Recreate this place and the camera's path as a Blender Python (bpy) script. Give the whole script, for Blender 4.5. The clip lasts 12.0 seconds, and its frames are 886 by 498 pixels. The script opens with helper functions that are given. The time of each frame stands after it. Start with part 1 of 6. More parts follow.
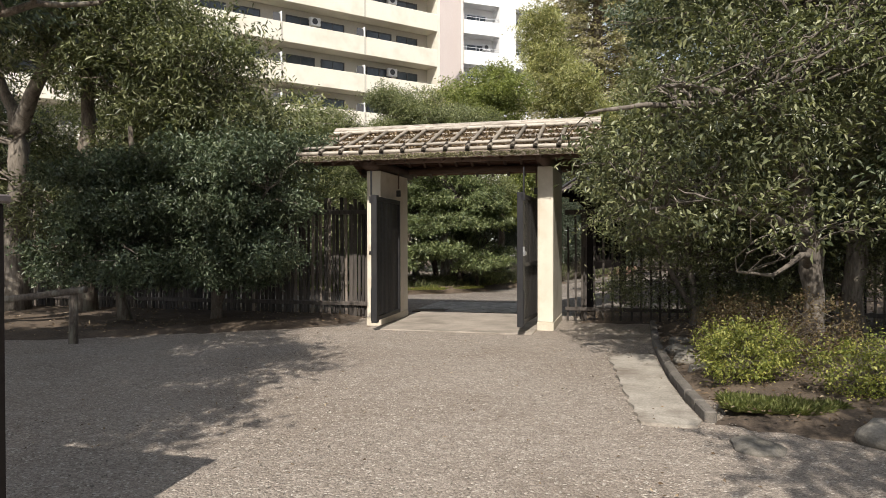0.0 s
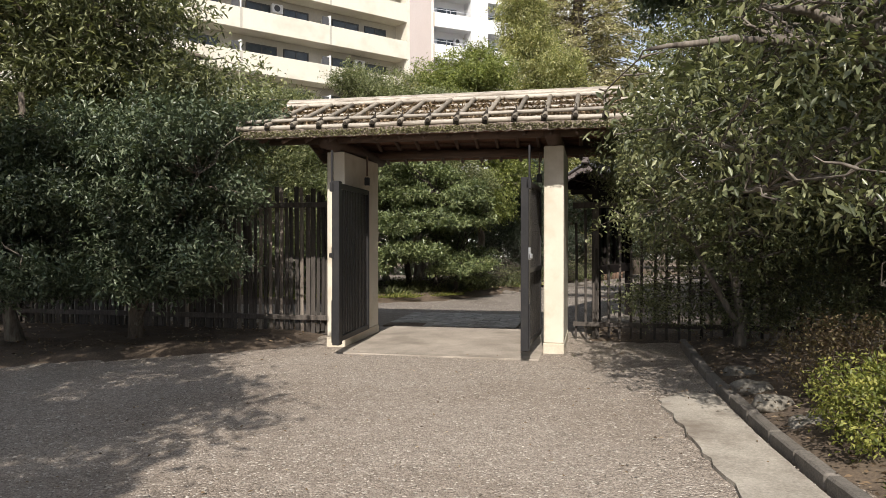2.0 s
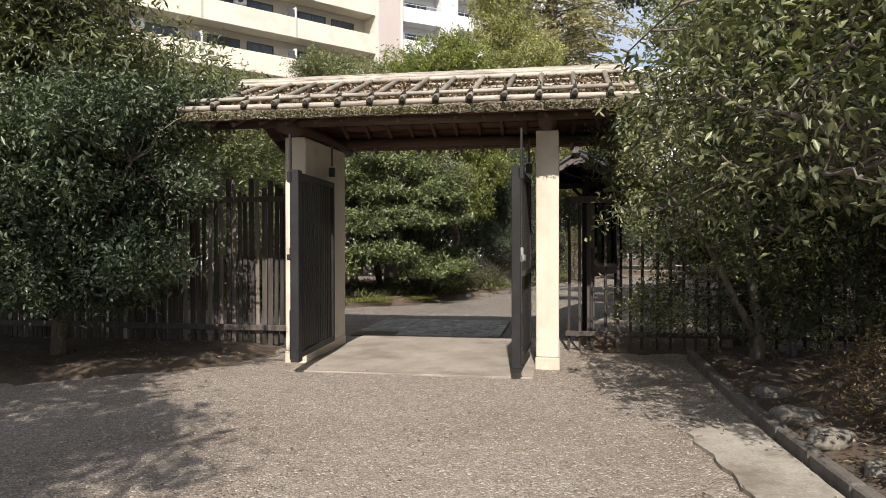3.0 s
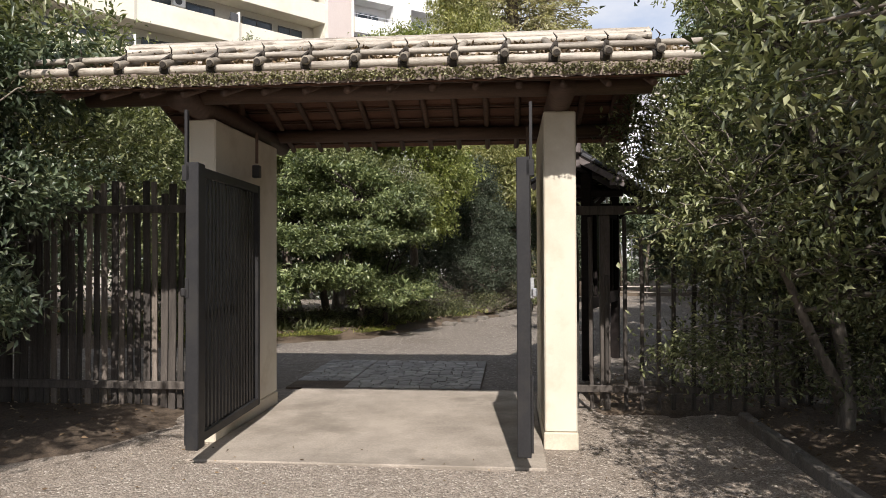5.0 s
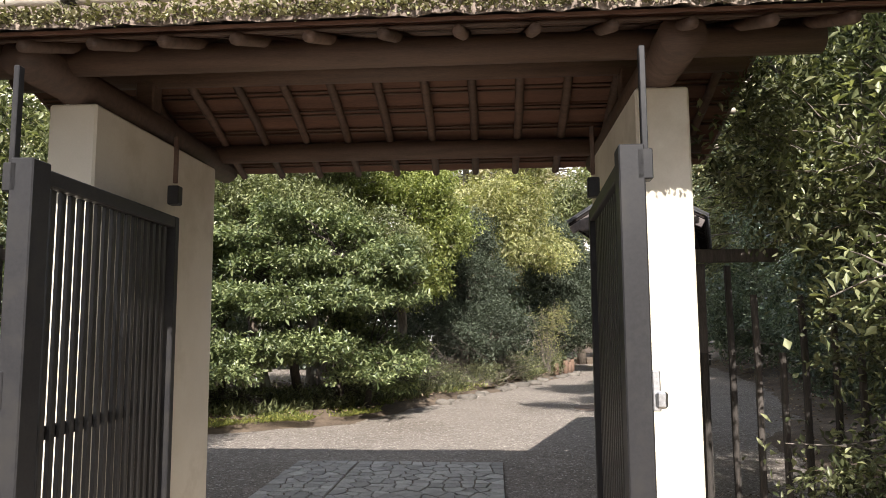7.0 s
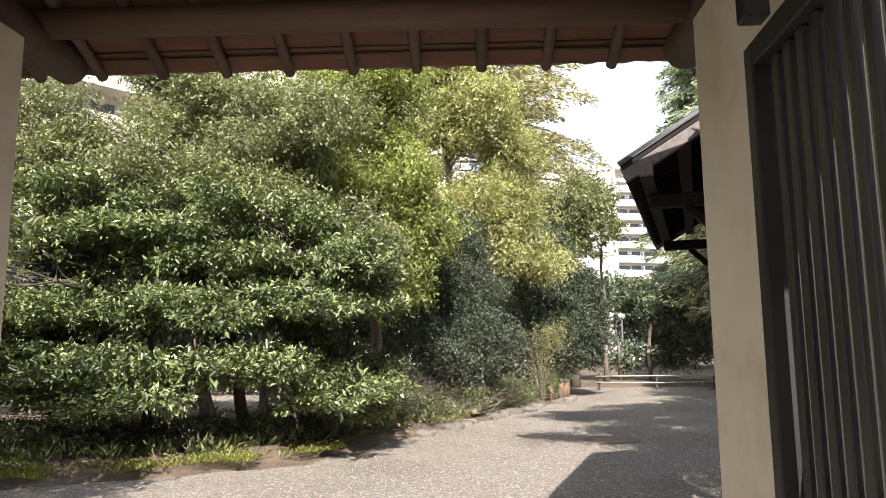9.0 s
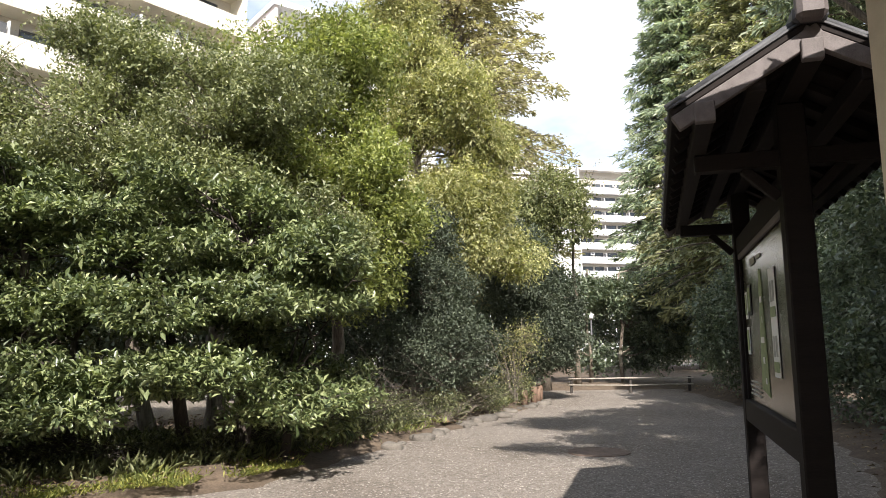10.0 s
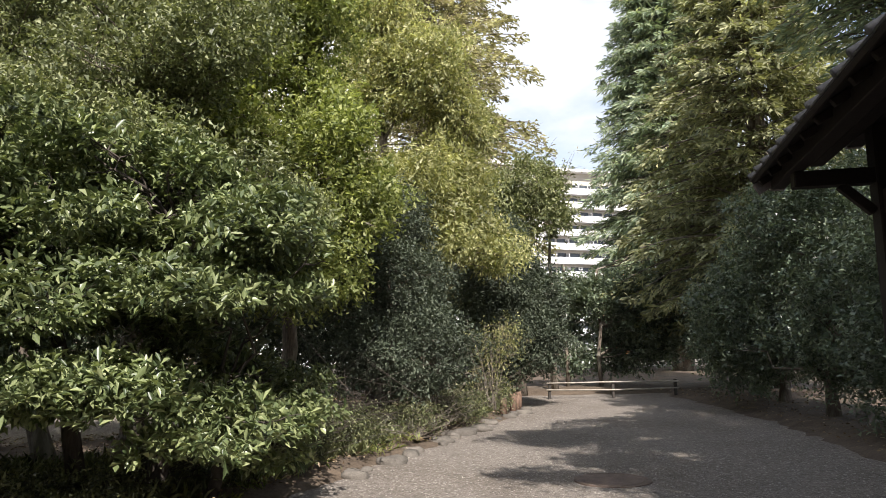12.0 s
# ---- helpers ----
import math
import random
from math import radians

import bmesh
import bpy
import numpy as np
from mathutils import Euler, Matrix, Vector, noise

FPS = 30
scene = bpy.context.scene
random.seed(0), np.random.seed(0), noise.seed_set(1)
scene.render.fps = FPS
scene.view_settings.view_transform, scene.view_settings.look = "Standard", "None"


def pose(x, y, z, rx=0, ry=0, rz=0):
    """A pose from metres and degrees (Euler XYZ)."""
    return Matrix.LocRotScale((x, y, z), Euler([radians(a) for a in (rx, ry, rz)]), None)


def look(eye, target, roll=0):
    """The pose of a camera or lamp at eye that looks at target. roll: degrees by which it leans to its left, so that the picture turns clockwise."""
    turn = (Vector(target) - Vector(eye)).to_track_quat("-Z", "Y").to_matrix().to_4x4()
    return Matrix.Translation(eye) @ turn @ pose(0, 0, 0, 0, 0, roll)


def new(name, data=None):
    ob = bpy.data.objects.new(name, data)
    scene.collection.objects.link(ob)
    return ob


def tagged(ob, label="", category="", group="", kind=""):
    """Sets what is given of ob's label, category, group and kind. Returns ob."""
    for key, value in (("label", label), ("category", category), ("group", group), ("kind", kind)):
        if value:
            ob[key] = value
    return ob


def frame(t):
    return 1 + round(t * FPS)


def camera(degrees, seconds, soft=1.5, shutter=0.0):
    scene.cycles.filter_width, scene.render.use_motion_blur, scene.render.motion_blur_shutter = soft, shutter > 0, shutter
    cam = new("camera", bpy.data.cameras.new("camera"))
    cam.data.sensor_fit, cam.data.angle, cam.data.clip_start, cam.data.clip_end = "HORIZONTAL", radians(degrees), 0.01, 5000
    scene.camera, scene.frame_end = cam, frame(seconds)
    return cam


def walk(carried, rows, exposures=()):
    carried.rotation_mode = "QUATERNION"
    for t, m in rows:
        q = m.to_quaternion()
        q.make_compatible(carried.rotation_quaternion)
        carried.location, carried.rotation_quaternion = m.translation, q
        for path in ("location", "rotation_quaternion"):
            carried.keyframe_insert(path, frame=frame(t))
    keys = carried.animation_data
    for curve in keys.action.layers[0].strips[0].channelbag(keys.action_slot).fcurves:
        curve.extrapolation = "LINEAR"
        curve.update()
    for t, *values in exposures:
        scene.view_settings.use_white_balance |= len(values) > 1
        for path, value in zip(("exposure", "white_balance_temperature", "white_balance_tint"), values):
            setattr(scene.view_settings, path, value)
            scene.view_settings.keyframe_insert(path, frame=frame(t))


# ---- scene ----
cam = camera(64.6, 12.0, soft=0.75)
PATH = [
    (0, (0.019, 0.021, 1.518), (-0.489, 1.956, 1.494), -0.1),
    (0.5, (-0.157, 0.609, 1.532), (-0.641, 2.549, 1.51), -0.0),
    (1, (-0.369, 1.241, 1.532), (-0.833, 3.186, 1.514), 0.0),
    (1.5, (-0.564, 1.847, 1.488), (-1.005, 3.797, 1.471), 0.1),
    (2, (-0.81, 2.449, 1.488), (-1.227, 4.405, 1.468), 0.0),
    (2.5, (-0.956, 3.064, 1.5), (-1.325, 5.029, 1.48), -0.1),
    (3, (-1.168, 3.682, 1.483), (-1.498, 5.654, 1.462), -0.1),
    (5, (-1.722, 6.082, 1.552), (-1.914, 8.073, 1.582), -0.2),
    (5.5, (-1.862, 6.646, 1.574), (-2.038, 8.637, 1.639), -0.1),
    (6, (-1.94, 7.252, 1.604), (-2.103, 9.242, 1.715), -0.2),
    (6.5, (-2.055, 7.838, 1.620), (-2.204, 9.826, 1.784), -0.3),
    (8.5, (-2.359, 10.202, 1.464), (-2.479, 12.179, 1.740), -0.4),
    (9, (-2.366, 10.753, 1.444), (-2.449, 12.732, 1.721), -0.5),
    (9.5, (-2.462, 11.335, 1.442), (-2.502, 13.315, 1.719), -0.6),
    (10, (-2.516, 11.887, 1.474), (-2.495, 13.867, 1.752), -0.6),
    (10.5, (-2.561, 12.453, 1.494), (-2.480, 14.432, 1.771), -0.8),
    (11, (-2.609, 12.949, 1.512), (-2.507, 14.927, 1.789), -0.8),
    (11.5, (-2.623, 13.448, 1.520), (-2.499, 15.425, 1.798), -0.9),
    (12, (-2.682, 13.902, 1.510), (-2.550, 15.878, 1.789), -0.8),
]
walk(cam, [(t, look(eye, target, roll)) for t, eye, target, roll in PATH],
     exposures=[(0, 0.46, 6480, 11), (3, 0.50, 6450, 12), (5, 0.55, 6350, 13), (6, 0.66, 6330, 13), (6.5, 0.98, 6320, 13), (8.5, 1.66, 6420, 12), (9.5, 1.42, 6400, 12), (10.5, 1.02, 6360, 12), (12, 0.93, 6340, 13)])

# ---- sky and sun ----
SUN = Vector((-0.10, 1.0, -0.93)).normalized()
world = bpy.data.worlds.new("world")
scene.world = world
world.use_nodes = True
wt = world.node_tree
wt.nodes.clear()
w_out = wt.nodes.new("ShaderNodeOutputWorld")
w_bg = wt.nodes.new("ShaderNodeBackground")
w_sky = wt.nodes.new("ShaderNodeTexSky")
w_sky.sky_type, w_sky.sun_disc = "NISHITA", False
w_sky.sun_elevation = math.asin(-SUN.z)
w_sky.sun_rotation = math.atan2(-SUN.x, -SUN.y)
w_sky.air_density, w_sky.dust_density, w_sky.ozone_density = 1.0, 1.5, 1.0
w_co = wt.nodes.new("ShaderNodeTexCoord")
w_map = wt.nodes.new("ShaderNodeMapping")
w_map.inputs["Scale"].default_value = (1.0, 1.0, 2.2)
w_map.inputs["Location"].default_value = (0.35, 0.0, 0.2)
w_noise = wt.nodes.new("ShaderNodeTexNoise")
w_noise.inputs["Scale"].default_value, w_noise.inputs["Detail"].default_value = 2.6, 7.0
w_noise.inputs["Roughness"].default_value = 0.55
w_ramp = wt.nodes.new("ShaderNodeValToRGB")
w_ramp.color_ramp.elements[0].position, w_ramp.color_ramp.elements[1].position = 0.38, 0.58
w_mix = wt.nodes.new("ShaderNodeMix")
w_mix.data_type = "RGBA"
w_mix.inputs["B"].default_value = (4.8, 5.05, 5.5, 1)
wt.links.new(w_co.outputs["Generated"], w_map.inputs["Vector"])
wt.links.new(w_map.outputs["Vector"], w_noise.inputs["Vector"])
wt.links.new(w_noise.outputs["Fac"], w_ramp.inputs["Fac"])
wt.links.new(w_ramp.outputs["Color"], w_mix.inputs["Factor"])
wt.links.new(w_sky.outputs["Color"], w_mix.inputs["A"])
wt.links.new(w_mix.outputs["Result"], w_bg.inputs["Color"])
wt.links.new(w_bg.outputs["Background"], w_out.inputs["Surface"])
w_bg.inputs["Strength"].default_value = 0.112
sun_data = bpy.data.lights.new("sun", "SUN")
sun_data.energy, sun_data.angle, sun_data.color = 4.8, radians(0.55), (1.0, 0.94, 0.85)
sun = new("sun", sun_data)
sun.matrix_world = look((0, 0, 40), Vector((0, 0, 40)) + SUN)

# ---- materials ----
def node(nt, kind, **values):
    n = nt.nodes.new(kind)
    for key, value in values.items():
        n.inputs[key.replace("_", " ")].default_value = value
    return n


def stops(nt, pairs):
    r = nt.nodes.new("ShaderNodeValToRGB")
    els = r.color_ramp.elements
    while len(els) < len(pairs):
        els.new(0.5)
    for e, (p, c) in zip(els, pairs):
        e.position, e.color = p, (*c, 1)
    return r


def surface(name, dark, light, scale=8.0, fine=80.0, rough=0.8, bump=0.3, stretch=(1, 1, 1), metal=0.0, per_piece=0.0,
            fine_mix=0.5, stain=None, stain_scale=1.2, dist=0.01, low=0.35, high=0.65, gloss=0.5):
    """A procedural surface: two scales of variation between two colours, bump, and optional stains."""
    m = bpy.data.materials.new(name)
    m.use_nodes = True
    nt = m.node_tree
    b = nt.nodes["Principled BSDF"]
    b.inputs["Roughness"].default_value, b.inputs["Metallic"].default_value = rough, metal
    b.inputs["Specular IOR Level"].default_value = gloss
    co = nt.nodes.new("ShaderNodeTexCoord")
    mp = nt.nodes.new("ShaderNodeMapping")
    mp.inputs["Scale"].default_value = stretch
    nt.links.new(co.outputs["Object"], mp.inputs["Vector"])
    info = nt.nodes.new("ShaderNodeObjectInfo")
    add = nt.nodes.new("ShaderNodeVectorMath")
    add.operation = "MULTIPLY_ADD"
    nt.links.new(info.outputs["Random"], add.inputs[0])
    add.inputs[1].default_value = (31, 17, 43)
    nt.links.new(mp.outputs["Vector"], add.inputs[2])
    n1 = node(nt, "ShaderNodeTexNoise", Scale=scale, Detail=5.0, Roughness=0.6)
    n2 = node(nt, "ShaderNodeTexNoise", Scale=fine, Detail=4.0, Roughness=0.7)
    for n in (n1, n2):
        nt.links.new(add.outputs["Vector"], n.inputs["Vector"])
    mx = nt.nodes.new("ShaderNodeMix")
    mx.inputs["Factor"].default_value = fine_mix
    nt.links.new(n1.outputs["Fac"], mx.inputs["A"])
    nt.links.new(n2.outputs["Fac"], mx.inputs["B"])
    ramp = stops(nt, ((low, dark), (high, light)))
    nt.links.new(mx.outputs["Result"], ramp.inputs["Fac"])
    col = ramp.outputs["Color"]
    if stain:
        n3 = node(nt, "ShaderNodeTexNoise", Scale=stain_scale, Detail=6.0, Roughness=0.65)
        nt.links.new(add.outputs["Vector"], n3.inputs["Vector"])
        r3 = stops(nt, ((0.5, (0, 0, 0)), (0.66, (1, 1, 1))))
        nt.links.new(n3.outputs["Fac"], r3.inputs["Fac"])
        ms = nt.nodes.new("ShaderNodeMix")
        ms.data_type = "RGBA"
        ms.inputs["B"].default_value = (*stain, 1)
        nt.links.new(r3.outputs["Color"], ms.inputs["Factor"])
        nt.links.new(col, ms.inputs["A"])
        col = ms.outputs["Result"]
    if per_piece:
        hsv = nt.nodes.new("ShaderNodeHueSaturation")
        mr = nt.nodes.new("ShaderNodeMapRange")
        mr.inputs["To Min"].default_value, mr.inputs["To Max"].default_value = 1 - per_piece, 1 + per_piece
        nt.links.new(info.outputs["Random"], mr.inputs["Value"])
        nt.links.new(mr.outputs["Result"], hsv.inputs["Value"])
        nt.links.new(col, hsv.inputs["Color"])
        col = hsv.outputs["Color"]
    nt.links.new(col, b.inputs["Base Color"])
    if bump:
        bp = node(nt, "ShaderNodeBump", Strength=bump, Distance=dist)
        nt.links.new(mx.outputs["Result"], bp.inputs["Height"])
        nt.links.new(bp.outputs["Normal"], b.inputs["Normal"])
    return m


def leafy(name, dark, mid, light, rough=0.45, through_light=0.3):
    """Leaves: colour by leaf, glossy, letting some light through."""
    m = bpy.data.materials.new(name)
    m.use_nodes = True
    nt = m.node_tree
    b = nt.nodes["Principled BSDF"]
    b.inputs["Roughness"].default_value = rough
    b.inputs["Specular IOR Level"].default_value = 0.4
    geo = nt.nodes.new("ShaderNodeNewGeometry")
    ramp = stops(nt, ((0.0, dark), (0.6, mid), (1.0, light)))
    nt.links.new(geo.outputs["Random Per Island"], ramp.inputs["Fac"])
    co = nt.nodes.new("ShaderNodeTexCoord")
    n1 = node(nt, "ShaderNodeTexNoise", Scale=1.1, Detail=3.0)
    nt.links.new(co.outputs["Object"], n1.inputs["Vector"])
    mr = nt.nodes.new("ShaderNodeMapRange")
    mr.inputs["From Min"].default_value, mr.inputs["From Max"].default_value = 0.3, 0.7
    mr.inputs["To Min"].default_value, mr.inputs["To Max"].default_value = 0.65, 1.3
    nt.links.new(n1.outputs["Fac"], mr.inputs["Value"])
    hsv = nt.nodes.new("ShaderNodeHueSaturation")
    nt.links.new(mr.outputs["Result"], hsv.inputs["Value"])
    nt.links.new(ramp.outputs["Color"], hsv.inputs["Color"])
    nt.links.new(hsv.outputs["Color"], b.inputs["Base Color"])
    tr = nt.nodes.new("ShaderNodeBsdfTranslucent")
    warm = nt.nodes.new("ShaderNodeMix")
    warm.data_type, warm.blend_type = "RGBA", "MULTIPLY"
    warm.inputs["Factor"].default_value = 1.0
    warm.inputs["B"].default_value = (1.4, 1.45, 0.75, 1)
    nt.links.new(hsv.outputs["Color"], warm.inputs["A"])
    nt.links.new(warm.outputs["Result"], tr.inputs["Color"])
    ms = nt.nodes.new("ShaderNodeMixShader")
    ms.inputs["Fac"].default_value = through_light
    nt.links.new(b.outputs["BSDF"], ms.inputs[1])
    nt.links.new(tr.outputs["BSDF"], ms.inputs[2])
    nt.links.new(ms.outputs["Shader"], nt.nodes["Material Output"].inputs["Surface"])
    return m


def gravel_surface(name, dark, mid, light, pale, stain, fine=150.0, coarse=64.0):
    """Compacted gravel: grit of several sizes, each grain with its own tone, a few pale stones and wide damp stains."""
    m = bpy.data.materials.new(name)
    m.use_nodes = True
    nt = m.node_tree
    b = nt.nodes["Principled BSDF"]
    b.inputs["Roughness"].default_value = 0.95
    b.inputs["Specular IOR Level"].default_value = 0.25
    co = nt.nodes.new("ShaderNodeTexCoord")
    grains = []
    for scale in (fine, coarse):
        g = node(nt, "ShaderNodeTexVoronoi", Scale=scale)
        nt.links.new(co.outputs["Object"], g.inputs["Vector"])
        sep = nt.nodes.new("ShaderNodeSeparateColor")
        nt.links.new(g.outputs["Color"], sep.inputs["Color"])
        grains.append((g, sep))
    n1 = node(nt, "ShaderNodeTexNoise", Scale=9.0, Detail=9.0, Roughness=0.8)
    n2 = node(nt, "ShaderNodeTexNoise", Scale=0.42, Detail=6.0, Roughness=0.62)
    for n in (n1, n2):
        nt.links.new(co.outputs["Object"], n.inputs["Vector"])
    a = nt.nodes.new("ShaderNodeMix")
    a.inputs["Factor"].default_value = 0.5
    nt.links.new(grains[0][1].outputs["Red"], a.inputs["A"])
    nt.links.new(grains[1][1].outputs["Red"], a.inputs["B"])
    c = nt.nodes.new("ShaderNodeMix")
    c.inputs["Factor"].default_value = 0.56
    nt.links.new(a.outputs["Result"], c.inputs["A"])
    nt.links.new(n1.outputs["Fac"], c.inputs["B"])
    ramp = stops(nt, ((0.22, dark), (0.5, mid), (0.78, light)))
    nt.links.new(c.outputs["Result"], ramp.inputs["Fac"])
    damp = stops(nt, ((0.46, (0, 0, 0)), (0.68, (0.75, 0.75, 0.75))))
    nt.links.new(n2.outputs["Fac"], damp.inputs["Fac"])
    ms = nt.nodes.new("ShaderNodeMix")
    ms.data_type, ms.blend_type = "RGBA", "MULTIPLY"
    ms.inputs["B"].default_value = (*stain, 1)
    nt.links.new(damp.outputs["Color"], ms.inputs["Factor"])
    nt.links.new(ramp.outputs["Color"], ms.inputs["A"])
    few = stops(nt, ((0.93, (0, 0, 0)), (0.96, (1, 1, 1))))
    nt.links.new(grains[1][1].outputs["Green"], few.inputs["Fac"])
    mp = nt.nodes.new("ShaderNodeMix")
    mp.data_type = "RGBA"
    mp.inputs["B"].default_value = (*pale, 1)
    nt.links.new(few.outputs["Color"], mp.inputs["Factor"])
    nt.links.new(ms.outputs["Result"], mp.inputs["A"])
    nt.links.new(mp.outputs["Result"], b.inputs["Base Color"])
    h = nt.nodes.new("ShaderNodeMath")
    h.operation = "SUBTRACT"
    nt.links.new(c.outputs["Result"], h.inputs[0])
    nt.links.new(grains[1][0].outputs["Distance"], h.inputs[1])
    bp = node(nt, "ShaderNodeBump", Strength=1.0, Distance=0.012)
    nt.links.new(h.outputs["Value"], bp.inputs["Height"])
    nt.links.new(bp.outputs["Normal"], b.inputs["Normal"])
    return m


